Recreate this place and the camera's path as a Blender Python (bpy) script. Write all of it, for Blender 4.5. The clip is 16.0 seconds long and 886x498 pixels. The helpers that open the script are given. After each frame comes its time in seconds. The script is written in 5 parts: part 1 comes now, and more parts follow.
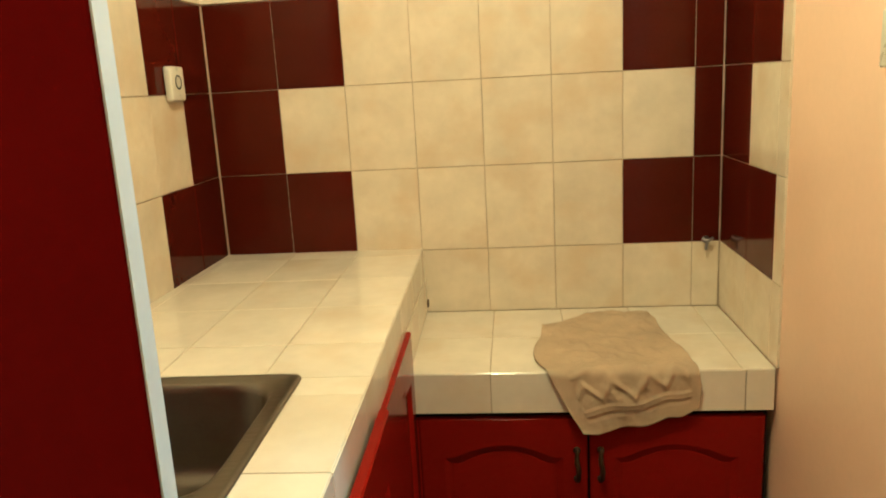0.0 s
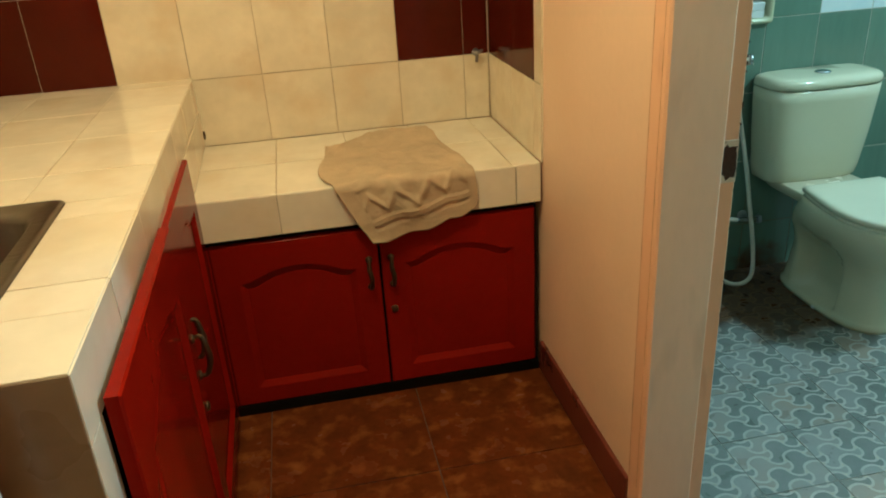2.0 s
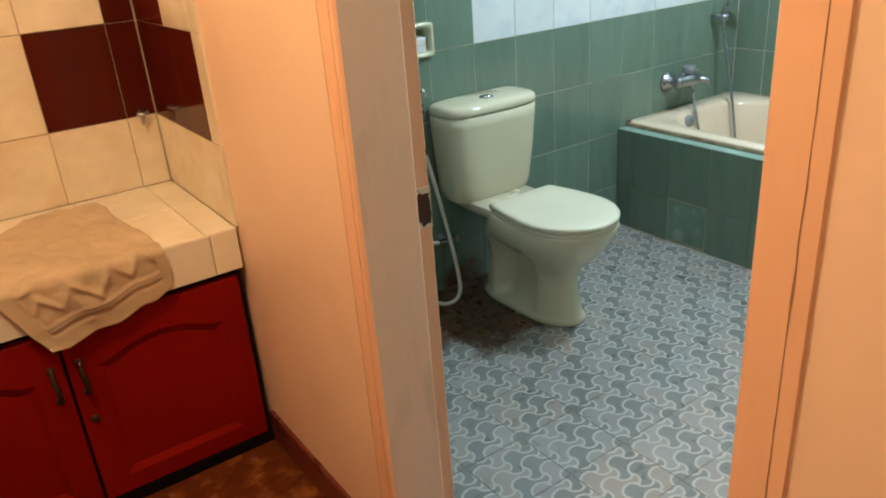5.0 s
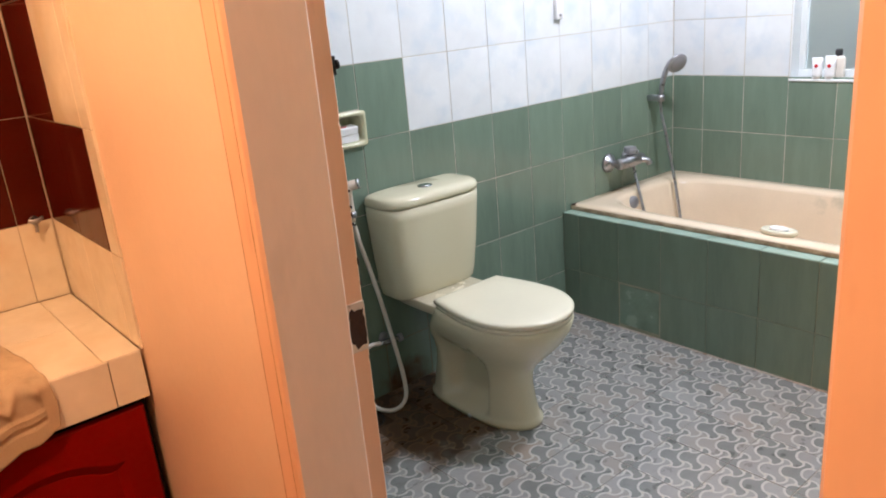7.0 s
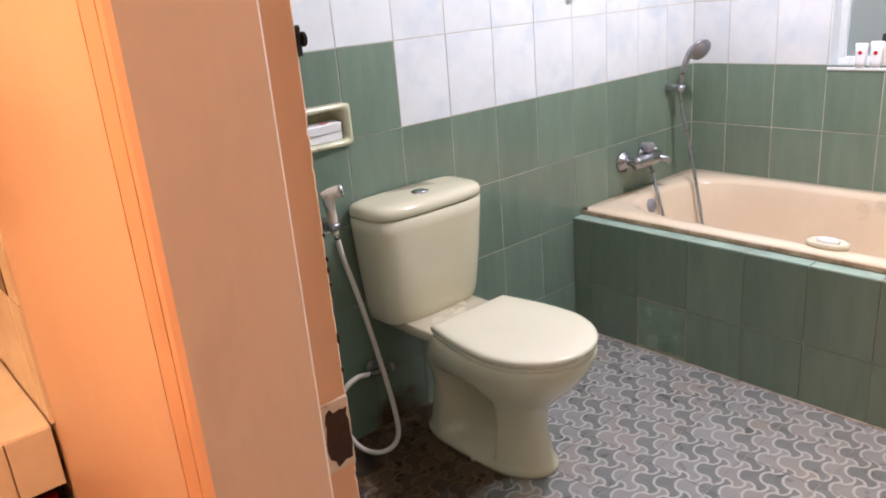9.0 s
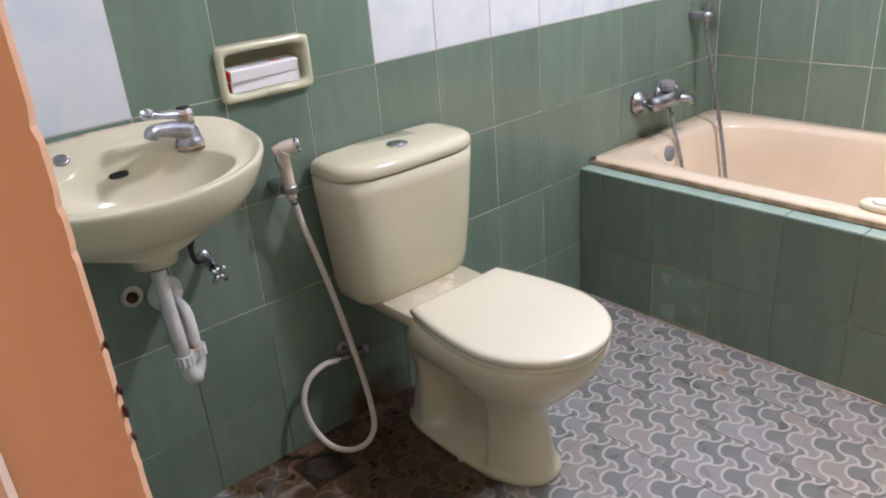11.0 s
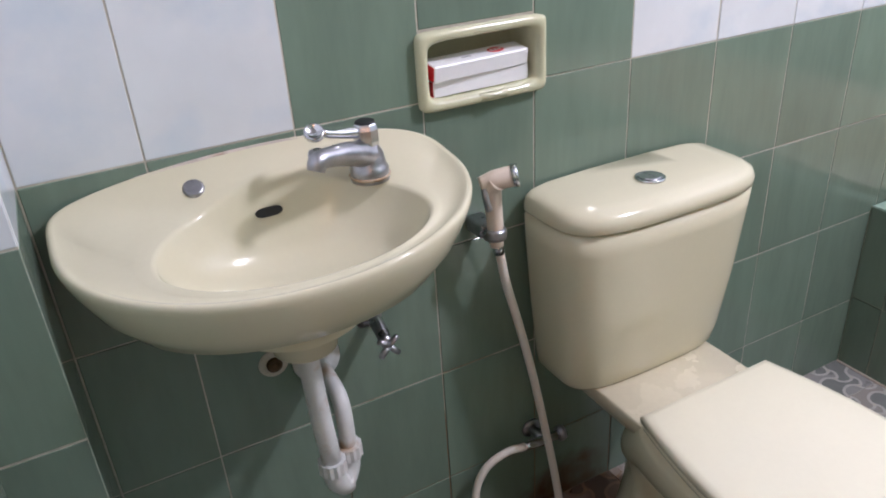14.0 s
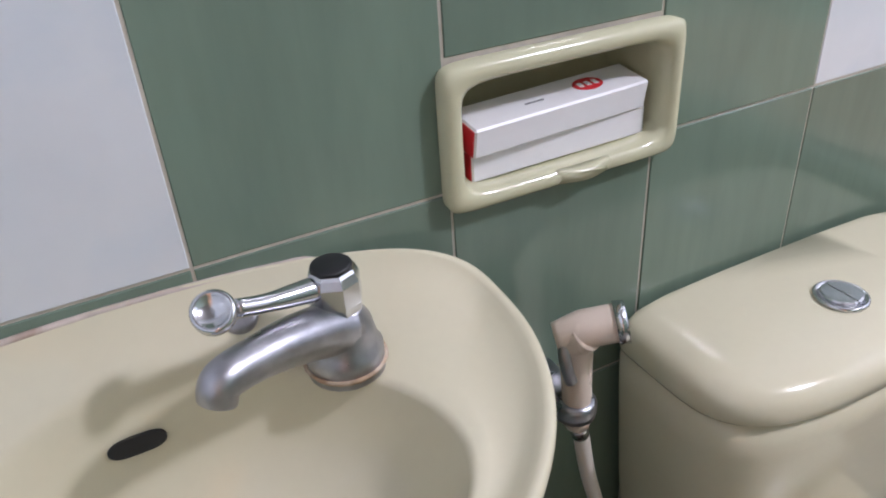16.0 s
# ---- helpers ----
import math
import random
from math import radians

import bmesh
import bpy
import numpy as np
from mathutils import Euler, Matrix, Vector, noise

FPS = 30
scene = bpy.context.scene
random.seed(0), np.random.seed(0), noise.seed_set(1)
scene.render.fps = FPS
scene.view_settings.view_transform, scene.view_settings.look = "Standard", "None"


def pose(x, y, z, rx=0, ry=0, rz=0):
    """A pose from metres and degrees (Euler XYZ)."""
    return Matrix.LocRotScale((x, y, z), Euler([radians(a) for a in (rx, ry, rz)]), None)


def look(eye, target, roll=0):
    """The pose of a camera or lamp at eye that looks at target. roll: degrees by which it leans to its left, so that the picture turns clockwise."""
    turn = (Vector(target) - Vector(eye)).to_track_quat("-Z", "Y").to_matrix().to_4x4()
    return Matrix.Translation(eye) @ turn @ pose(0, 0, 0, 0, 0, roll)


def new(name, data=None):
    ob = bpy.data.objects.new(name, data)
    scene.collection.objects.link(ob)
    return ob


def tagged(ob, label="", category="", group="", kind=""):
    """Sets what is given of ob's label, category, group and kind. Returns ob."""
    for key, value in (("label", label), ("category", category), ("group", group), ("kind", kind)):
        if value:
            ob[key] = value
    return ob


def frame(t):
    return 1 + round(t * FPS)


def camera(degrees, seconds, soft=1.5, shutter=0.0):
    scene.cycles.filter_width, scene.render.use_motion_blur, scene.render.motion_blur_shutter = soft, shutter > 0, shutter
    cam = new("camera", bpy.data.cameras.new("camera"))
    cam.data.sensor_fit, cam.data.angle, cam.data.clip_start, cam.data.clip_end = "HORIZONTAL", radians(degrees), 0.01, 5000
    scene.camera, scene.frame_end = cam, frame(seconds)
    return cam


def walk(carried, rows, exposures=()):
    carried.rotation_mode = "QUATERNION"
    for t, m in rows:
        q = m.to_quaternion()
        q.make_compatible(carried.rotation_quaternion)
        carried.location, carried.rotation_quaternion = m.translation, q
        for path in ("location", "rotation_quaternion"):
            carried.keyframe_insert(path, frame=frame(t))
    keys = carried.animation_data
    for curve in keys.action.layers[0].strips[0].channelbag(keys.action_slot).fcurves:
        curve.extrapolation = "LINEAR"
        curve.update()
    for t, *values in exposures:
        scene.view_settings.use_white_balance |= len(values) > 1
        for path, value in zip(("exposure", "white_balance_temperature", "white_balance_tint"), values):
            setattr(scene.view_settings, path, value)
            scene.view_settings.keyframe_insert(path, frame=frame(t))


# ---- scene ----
cam = camera(61.2, 16.0, soft=1.9)
PATH = [
    (0, (0.214, 0.089, 1.422), (0.02, 2.033, 0.991), -3.1),
    (0.5, (0.219, 0.073, 1.384), (0.043, 1.99, 0.842), -3.2),
    (1, (0.219, 0.064, 1.353), (0.166, 1.946, 0.677), -3.3),
    (1.5, (0.23, 0.047, 1.343), (0.349, 1.888, 0.571), -3.5),
    (2, (0.235, 0.042, 1.333), (0.549, 1.837, 0.51), -3.6),
    (2.5, (0.238, 0.041, 1.327), (0.719, 1.79, 0.485), -3.8),
    (3, (0.254, 0.05, 1.331), (0.878, 1.746, 0.474), -4.0),
    (3.5, (0.26, 0.069, 1.336), (1.021, 1.707, 0.478), -4.0),
    (4, (0.275, 0.099, 1.346), (1.133, 1.688, 0.487), -4.2),
    (4.5, (0.287, 0.121, 1.361), (1.229, 1.668, 0.512), -4.3),
    (5, (0.29, 0.137, 1.367), (1.305, 1.661, 0.563), -4.4),
    (7.5, (0.47, 0.367, 1.336), (1.676, 1.844, 0.735), -5.0),
    (8, (0.52, 0.441, 1.33), (1.729, 1.912, 0.72), -4.8),
    (8.5, (0.569, 0.534, 1.319), (1.782, 1.997, 0.695), -4.8),
    (11, (0.911, 0.886, 1.263), (2.078, 2.289, 0.446), -4.8),
    (11.5, (0.948, 0.966, 1.254), (2.085, 2.361, 0.382), -4.9),
    (12, (1.01, 1.037, 1.26), (2.086, 2.47, 0.371), -4.9),
    (12.5, (1.06, 1.105, 1.251), (2.027, 2.606, 0.35), -4.7),
    (13, (1.074, 1.171, 1.251), (1.926, 2.74, 0.349), -4.4),
    (13.5, (1.091, 1.276, 1.266), (1.889, 2.863, 0.348), -3.9),
    (14, (1.124, 1.411, 1.262), (1.919, 2.996, 0.338), -3.8),
    (14.5, (1.18, 1.575, 1.265), (1.965, 3.159, 0.331), -3.6),
    (15, (1.256, 1.715, 1.252), (2.027, 3.294, 0.296), -3.7),
    (15.5, (1.323, 1.828, 1.229), (2.078, 3.398, 0.248), -4.0),
    (16, (1.37, 1.929, 1.208), (2.097, 3.472, 0.163), -4.1),
]
EXPOSURES = [(0.0, 0.02, 4250, -38), (2.0, -0.09, 4600, -37), (3.5, 0.04, 5200, -19), (5.0, 0.13, 5450, -10), (7.5, 0.33, 6150, 17), (8.7, 0.34, 6300, 20), (11.0, 0.32, 6100, 20), (14.0, 0.31, 6000, 21), (15.0, 0.27, 6000, 21), (15.5, 0.18, 6000, 21), (16.0, 0.08, 5950, 20)]
walk(cam, [(t, look(eye, target, roll)) for t, eye, target, roll in PATH],
     exposures=EXPOSURES)

# ---- light ----
world = bpy.data.worlds.new("world")
scene.world = world
world.use_nodes = True
wn = world.node_tree.nodes
sky = wn.new("ShaderNodeTexSky")
sky.sky_type, sky.sun_disc = "NISHITA", False
sky.sun_elevation, sky.sun_rotation = radians(35), radians(60)
wn["Background"].inputs["Strength"].default_value = 0.06
world.node_tree.links.new(sky.outputs[0], wn["Background"].inputs[0])


def lamp(name, kind, place, power, colour, size):
    data = bpy.data.lights.new(name, kind)
    data.energy, data.color = power, colour
    if kind == "AREA":
        data.shape, data.size = "DISK", size
    else:
        data.shadow_soft_size = size
    ob = new(name, data)
    ob.location = place
    return ob


lamp("kitchen_lamp", "POINT", (0.12, 1.02, 2.45), 72, (1.0, 0.58, 0.30), 0.08)
lamp("room_lamp", "POINT", (0.30, -0.95, 2.35), 7.0, (1.0, 0.58, 0.30), 0.10)
lamp("bathroom_lamp", "POINT", (2.75, 1.38, 2.36), 82, (0.98, 0.97, 1.0), 0.08)

# ---- materials ----


def material(name, colour, rough=0.5, metal=0.0, spread=0.1, scale=8.0, stretch=(1, 1, 1), fine=120.0, bump=0.05,
             random_tone=0.0, coat=0.0, spots=None, spot_scale=3.0, spot_edge=(0.55, 0.7), coords="Object", dirt=(), spec=0.5):
    """A node material: two scales of variation, fine relief, a tone of its own for each object, and stains."""
    m = bpy.data.materials.new(name)
    m.use_nodes = True
    n, l = m.node_tree.nodes, m.node_tree.links
    b = n["Principled BSDF"]
    b.inputs["Metallic"].default_value = metal
    b.inputs["Specular IOR Level"].default_value = spec
    if coat:
        b.inputs["Coat Weight"].default_value = coat
        b.inputs["Coat Roughness"].default_value = 0.05
    tc = n.new("ShaderNodeTexCoord")
    if coords == "World":
        src = n.new("ShaderNodeNewGeometry").outputs["Position"]
    else:
        src = tc.outputs["Object"]
    mp = n.new("ShaderNodeMapping")
    mp.inputs["Scale"].default_value = stretch
    l.new(src, mp.inputs[0])
    info = n.new("ShaderNodeObjectInfo")
    shift = n.new("ShaderNodeVectorMath")
    shift.operation = "ADD"
    l.new(mp.outputs[0], shift.inputs[0])
    wide = n.new("ShaderNodeMath")
    wide.operation = "MULTIPLY"
    wide.inputs[1].default_value = 37.0 if random_tone else 0.0
    l.new(info.outputs["Random"], wide.inputs[0])
    l.new(wide.outputs[0], shift.inputs[1])
    big = n.new("ShaderNodeTexNoise")
    big.inputs["Scale"].default_value, big.inputs["Detail"].default_value = scale, 4
    l.new(shift.outputs[0], big.inputs["Vector"])
    small = n.new("ShaderNodeTexNoise")
    small.inputs["Scale"].default_value, small.inputs["Detail"].default_value = fine, 3
    l.new(shift.outputs[0], small.inputs["Vector"])
    add = n.new("ShaderNodeMath")
    add.operation = "MULTIPLY_ADD"
    l.new(small.outputs[0], add.inputs[0])
    add.inputs[1].default_value = 0.35
    l.new(big.outputs[0], add.inputs[2])
    ramp = n.new("ShaderNodeMapRange")
    ramp.inputs["From Min"].default_value, ramp.inputs["From Max"].default_value = 0.4, 0.95
    ramp.inputs["To Min"].default_value, ramp.inputs["To Max"].default_value = 1 - spread, 1 + spread
    l.new(add.outputs[0], ramp.inputs["Value"])
    tone = n.new("ShaderNodeMapRange")
    tone.inputs["To Min"].default_value, tone.inputs["To Max"].default_value = 1 - random_tone, 1 + random_tone
    l.new(info.outputs["Random"], tone.inputs["Value"])
    both = n.new("ShaderNodeMath")
    both.operation = "MULTIPLY"
    l.new(ramp.outputs[0], both.inputs[0])
    l.new(tone.outputs[0], both.inputs[1])
    hue = n.new("ShaderNodeHueSaturation")
    hue.inputs["Color"].default_value = (*colour, 1)
    l.new(both.outputs[0], hue.inputs["Value"])
    out = hue.outputs[0]
    layers = list(dirt)
    if spots:
        layers.append((spots, spot_scale, spot_edge, None, 0))
    for tint, sc, edge, centre, reach in layers:
        spot = n.new("ShaderNodeTexNoise")
        spot.inputs["Scale"].default_value, spot.inputs["Detail"].default_value = sc, 5
        place = n.new("ShaderNodeNewGeometry").outputs["Position"] if centre else shift.outputs[0]
        l.new(place, spot.inputs["Vector"])
        value = spot.outputs[0]
        if centre:
            far = n.new("ShaderNodeVectorMath")
            far.operation = "DISTANCE"
            l.new(place, far.inputs[0])
            far.inputs[1].default_value = centre
            fall = n.new("ShaderNodeMapRange")
            fall.inputs["From Min"].default_value, fall.inputs["From Max"].default_value = 0.3 * reach, reach
            fall.inputs["To Min"].default_value, fall.inputs["To Max"].default_value = 0.42, -0.3
            l.new(far.outputs["Value"], fall.inputs["Value"])
            sm = n.new("ShaderNodeMath")
            l.new(fall.outputs[0], sm.inputs[0])
            l.new(value, sm.inputs[1])
            value = sm.outputs[0]
        er = n.new("ShaderNodeMapRange")
        er.inputs["From Min"].default_value, er.inputs["From Max"].default_value = edge
        l.new(value, er.inputs["Value"])
        mix = n.new("ShaderNodeMix")
        mix.data_type = "RGBA"
        l.new(er.outputs[0], mix.inputs["Factor"])
        l.new(out, mix.inputs["A"])
        mix.inputs["B"].default_value = (*tint, 1)
        out = mix.outputs["Result"]
    l.new(out, b.inputs["Base Color"])
    rr = n.new("ShaderNodeMapRange")
    rr.inputs["From Min"].default_value, rr.inputs["From Max"].default_value = 0.3, 0.75
    rr.inputs["To Min"].default_value, rr.inputs["To Max"].default_value = rough * 0.75, min(1, rough * 1.3)
    l.new(big.outputs[0], rr.inputs["Value"])
    l.new(rr.outputs[0], b.inputs["Roughness"])
    if bump:
        bp = n.new("ShaderNodeBump")
        bp.inputs["Strength"].default_value, bp.inputs["Distance"].default_value = bump, 0.004
        l.new(add.outputs[0], bp.inputs["Height"])
        l.new(bp.outputs[0], b.inputs["Normal"])
    return m


BROWN_DIRT = (0.10, 0.055, 0.03)
M = {
    "cream_tile": material("cream_tile", (0.74, 0.66, 0.52), 0.13, spread=0.10, scale=9, fine=40, bump=0.01, random_tone=0.04,
                           spots=(0.66, 0.53, 0.36), spot_scale=7, spot_edge=(0.48, 0.78)),
    "brown_tile": material("brown_tile", (0.062, 0.006, 0.002), 0.10, spec=0.15, spread=0.15, scale=6, bump=0.01, random_tone=0.12),
    "counter_tile": material("counter_tile", (0.80, 0.74, 0.62), 0.13, spread=0.08, scale=8, fine=40, bump=0.01, random_tone=0.04,
                             spots=(0.72, 0.60, 0.43), spot_scale=6, spot_edge=(0.5, 0.85)),
    # cream tile of the counter's end face, with that side's shade in its colour
    "shaded_end_tile": material("shaded_end_tile", (0.27, 0.21, 0.145), 0.3, spread=0.2, scale=6, fine=40, bump=0.02, random_tone=0.06),
    "shelf_ceramic": material("shelf_ceramic", (0.66, 0.60, 0.45), 0.25, spread=0.08, scale=8, bump=0.01, spots=(0.57, 0.49, 0.36), spot_scale=7, spot_edge=(0.6, 0.95)),
    "grout_cream": material("grout_cream", (0.52, 0.43, 0.31), 0.8, spread=0.25, coords="World"),
    "grout_bath": material("grout_bath", (0.52, 0.48, 0.40), 0.8, spread=0.3, coords="World",
                           dirt=(((0.20, 0.12, 0.06), 9, (0.45, 0.7), (1.7, 2.3, 0.0), 0.7),)),
    "grout_green": material("grout_green", (0.27, 0.29, 0.215), 0.8, spread=0.35, coords="World"),
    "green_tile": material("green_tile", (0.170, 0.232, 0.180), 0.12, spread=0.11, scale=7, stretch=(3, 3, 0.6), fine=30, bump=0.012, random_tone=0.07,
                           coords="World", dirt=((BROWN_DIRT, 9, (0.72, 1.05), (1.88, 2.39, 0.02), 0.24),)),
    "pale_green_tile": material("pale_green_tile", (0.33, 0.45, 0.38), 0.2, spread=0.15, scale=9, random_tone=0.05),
    "patch_tile": material("patch_tile", (0.20, 0.285, 0.225), 0.25, spread=0.2, scale=14, random_tone=0.02),
    "white_tile": material("white_tile", (0.73, 0.755, 0.78), 0.13, spread=0.06, scale=6, fine=25, bump=0.01, random_tone=0.025,
                           spots=(0.59, 0.66, 0.73), spot_scale=9, spot_edge=(0.48, 0.76)),
    "peach_paint": material("peach_paint", (0.90, 0.645, 0.47), 0.42, spread=0.05, scale=3, fine=60, bump=0.06, coords="World",
                            spots=(0.84, 0.585, 0.41), spot_scale=2.5, spot_edge=(0.5, 0.8)),
    "frame_paint": material("frame_paint", (0.87, 0.53, 0.335), 0.33, spread=0.06, scale=5, stretch=(1, 1, 0.25), fine=70, bump=0.09, coords="World",
                            spots=(0.74, 0.42, 0.26), spot_scale=14, spot_edge=(0.62, 0.72)),
    "reveal_paint": material("reveal_paint", (0.86, 0.68, 0.565), 0.4, spread=0.08, scale=4, stretch=(1, 1, 0.3), fine=70, bump=0.09, coords="World",
                             spots=(0.66, 0.52, 0.42), spot_scale=9, spot_edge=(0.56, 0.74)),
    "joint_line": material("joint_line", (0.56, 0.31, 0.17), 0.8, spread=0.3, scale=60),
    "crack_line": material("crack_line", (0.33, 0.17, 0.09), 0.8, spread=0.4, scale=60),
    "pale_plate": material("pale_plate", (0.74, 0.62, 0.50), 0.4, spread=0.15, scale=40, spots=(0.42, 0.27, 0.18), spot_scale=60, spot_edge=(0.62, 0.72)),
    "raw_wood": material("raw_wood", (0.055, 0.024, 0.014), 0.8, spread=0.5, scale=30, bump=0.3),
    "cream_paint": material("cream_paint", (0.78, 0.70, 0.56), 0.5, spread=0.05, scale=3, bump=0.05, coords="World"),
    "red_gloss": material("red_gloss", (0.215, 0.004, 0.0006), 0.15, spec=0.06, spread=0.10, scale=4, fine=50, bump=0.0),
    "red_panel": material("red_panel", (0.19, 0.0006, 0.0003), 0.36, spec=0.02, spread=0.10, scale=3, fine=40, bump=0.03),
    "white_edge": material("white_edge", (0.72, 0.74, 0.74), 0.4, spread=0.05),
    "dark_gap": material("dark_gap", (0.006, 0.0045, 0.004), 0.7, spec=0.1, spread=0.3),
    "skirting": material("skirting", (0.13, 0.028, 0.018), 0.3, spread=0.2, random_tone=0.1),
    "kitchen_floor": material("kitchen_floor", (0.105, 0.026, 0.006), 0.24, spec=0.2, spread=0.35, scale=16, fine=70, bump=0.02, random_tone=0.12,
                              spots=(0.25, 0.088, 0.022), spot_scale=17, spot_edge=(0.52, 0.75)),
    "grout_dark": material("grout_dark", (0.10, 0.045, 0.025), 0.8, spread=0.3),
    "steel": material("steel", (0.17, 0.15, 0.125), 0.38, 1.0, spread=0.12, scale=20, stretch=(1, 12, 1), bump=0.02),
    "chrome": material("chrome", (0.62, 0.63, 0.66), 0.16, 1.0, spread=0.12, scale=25, bump=0.02),
    "worn_chrome": material("worn_chrome", (0.40, 0.40, 0.43), 0.34, 1.0, spread=0.25, scale=40, bump=0.05),
    "dark_brass": material("dark_brass", (0.085, 0.055, 0.03), 0.45, 0.8, spread=0.3, scale=60),
    "ceramic": material("ceramic", (0.68, 0.635, 0.465), 0.13, spread=0.03, scale=4, bump=0.0),
    "seat_plastic": material("seat_plastic", (0.76, 0.715, 0.56), 0.22, spread=0.03, scale=4, bump=0.01),
    "tub_acrylic": material("tub_acrylic", (0.78, 0.64, 0.48), 0.2, spread=0.06, scale=5, bump=0.01, coords="World",
                            dirt=(((0.46, 0.33, 0.20), 12, (0.80, 1.15), (3.08, 2.42, 0.47), 0.20),
                                  ((0.46, 0.41, 0.29), 16, (0.78, 1.2), (3.51, 1.635, 0.42), 0.10), ((0.46, 0.41, 0.29), 16, (0.78, 1.2), (3.51, 1.56, 0.44), 0.09))),
    "tub_edge": material("tub_edge", (0.47, 0.34, 0.23), 0.4, spread=0.2, scale=20, spots=(0.26, 0.165, 0.095), spot_scale=22, spot_edge=(0.45, 0.7)),
    "dish_ceramic": material("dish_ceramic", (0.58, 0.57, 0.39), 0.14, spread=0.05, scale=12, bump=0.01),
    "rust_stain": material("rust_stain", (0.40, 0.27, 0.17), 0.6, spread=0.35, scale=60, spots=(0.58, 0.47, 0.36), spot_scale=40, spot_edge=(0.45, 0.6)),
    "old_sealant": material("old_sealant", (0.56, 0.48, 0.42), 0.5, spread=0.2, scale=30, spots=(0.38, 0.25, 0.18), spot_scale=25, spot_edge=(0.55, 0.68)),
    "paper_white": material("paper_white", (0.82, 0.82, 0.84), 0.35, spread=0.03),
    "red_print": material("red_print", (0.60, 0.02, 0.03), 0.35, spread=0.05),
    "grey_print": material("grey_print", (0.25, 0.25, 0.27), 0.4, spread=0.05),
    "hose_plastic": material("hose_plastic", (0.74, 0.67, 0.60), 0.35, spread=0.05, scale=30),
    "beige_plastic": material("beige_plastic", (0.74, 0.62, 0.52), 0.28, spread=0.04),
    "pvc": material("pvc", (0.66, 0.66, 0.65), 0.4, spread=0.1, scale=25, spots=(0.45, 0.32, 0.22), spot_scale=22, spot_edge=(0.58, 0.72)),
    "black_rubber": material("black_rubber", (0.02, 0.02, 0.022), 0.5, spread=0.2),
    "towel": material("towel", (0.50, 0.39, 0.26), 0.95, spread=0.15, scale=14, fine=420, bump=0.5),
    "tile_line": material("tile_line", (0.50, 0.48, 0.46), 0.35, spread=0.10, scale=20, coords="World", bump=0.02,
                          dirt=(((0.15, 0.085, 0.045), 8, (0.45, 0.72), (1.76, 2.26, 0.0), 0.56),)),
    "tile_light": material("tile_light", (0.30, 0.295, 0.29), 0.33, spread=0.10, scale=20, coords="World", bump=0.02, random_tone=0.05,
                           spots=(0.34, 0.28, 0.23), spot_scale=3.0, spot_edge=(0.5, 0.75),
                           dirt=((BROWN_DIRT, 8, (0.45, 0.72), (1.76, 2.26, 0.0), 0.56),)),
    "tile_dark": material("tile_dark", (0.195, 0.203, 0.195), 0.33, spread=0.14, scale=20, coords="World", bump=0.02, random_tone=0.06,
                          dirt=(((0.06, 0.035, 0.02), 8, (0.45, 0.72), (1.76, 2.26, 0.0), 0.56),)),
    "outlet_plastic": material("outlet_plastic", (0.76, 0.72, 0.62), 0.35, spread=0.04),
    # never in view; dark so that the ceiling bounces less light into shadows
    "ceiling_paint": material("ceiling_paint", (0.27, 0.255, 0.23), 0.7, spread=0.04, coords="World"),
    "window_frame": material("window_frame", (0.72, 0.75, 0.76), 0.35, spread=0.05),
    "foliage_far": material("foliage_far", (0.05, 0.10, 0.06), 0.9, spread=0.6, scale=4),
}
frosted = bpy.data.materials.new("frosted_glass")
frosted.use_nodes = True
fb = frosted.node_tree.nodes["Principled BSDF"]
fb.inputs["Base Color"].default_value = (0.80, 0.90, 0.90, 1)
fb.inputs["Transmission Weight"].default_value = 0.9
fb.inputs["Roughness"].default_value = 0.45
fn = frosted.node_tree.nodes.new("ShaderNodeTexNoise")
fn.inputs["Scale"].default_value = 160
fbp = frosted.node_tree.nodes.new("ShaderNodeBump")
fbp.inputs["Strength"].default_value = 0.3
frosted.node_tree.links.new(fn.outputs[0], fbp.inputs["Height"])
frosted.node_tree.links.new(fbp.outputs[0], fb.inputs["Normal"])
M["frosted"] = frosted

# ---- shaping helpers ----


def part(name, bm, mat, parent=None, label="", smooth=False):
    """Link a bmesh as one mesh object under a thing or a part."""
    bmesh.ops.recalc_face_normals(bm, faces=bm.faces)
    me = bpy.data.meshes.new(name)
    bm.to_mesh(me)
    bm.free()
    for mm in (mat if isinstance(mat, (list, tuple)) else [mat]):
        me.materials.append(M[mm])
    if smooth:
        me.shade_smooth()
    ob = new(name, me)
    if parent is not None:
        ob.parent = parent
    if label:
        ob["label"] = label
    return ob


def empty(name, label, category, group=""):
    ob = new(name)
    ob.empty_display_size = 0.05
    return tagged(ob, label, category, group)


def box(x0, x1, y0, y1, z0, z1, bevel=0.0, seg=2, bm=None):
    """A box, its edges rounded."""
    b = bmesh.new()
    bmesh.ops.create_cube(b, size=1, matrix=Matrix.Translation(((x0 + x1) / 2, (y0 + y1) / 2, (z0 + z1) / 2)) @ Matrix.Diagonal((x1 - x0, y1 - y0, z1 - z0, 1)))
    if bevel:
        bmesh.ops.bevel(b, geom=b.edges[:], offset=bevel, segments=seg, affect="EDGES", profile=0.5)
    return join(bm, b)


def join(bm, b):
    if bm is None:
        return b
    me = bpy.data.meshes.new("tmp")
    b.to_mesh(me)
    b.free()
    bm.from_mesh(me)
    bpy.data.meshes.remove(me)
    return bm


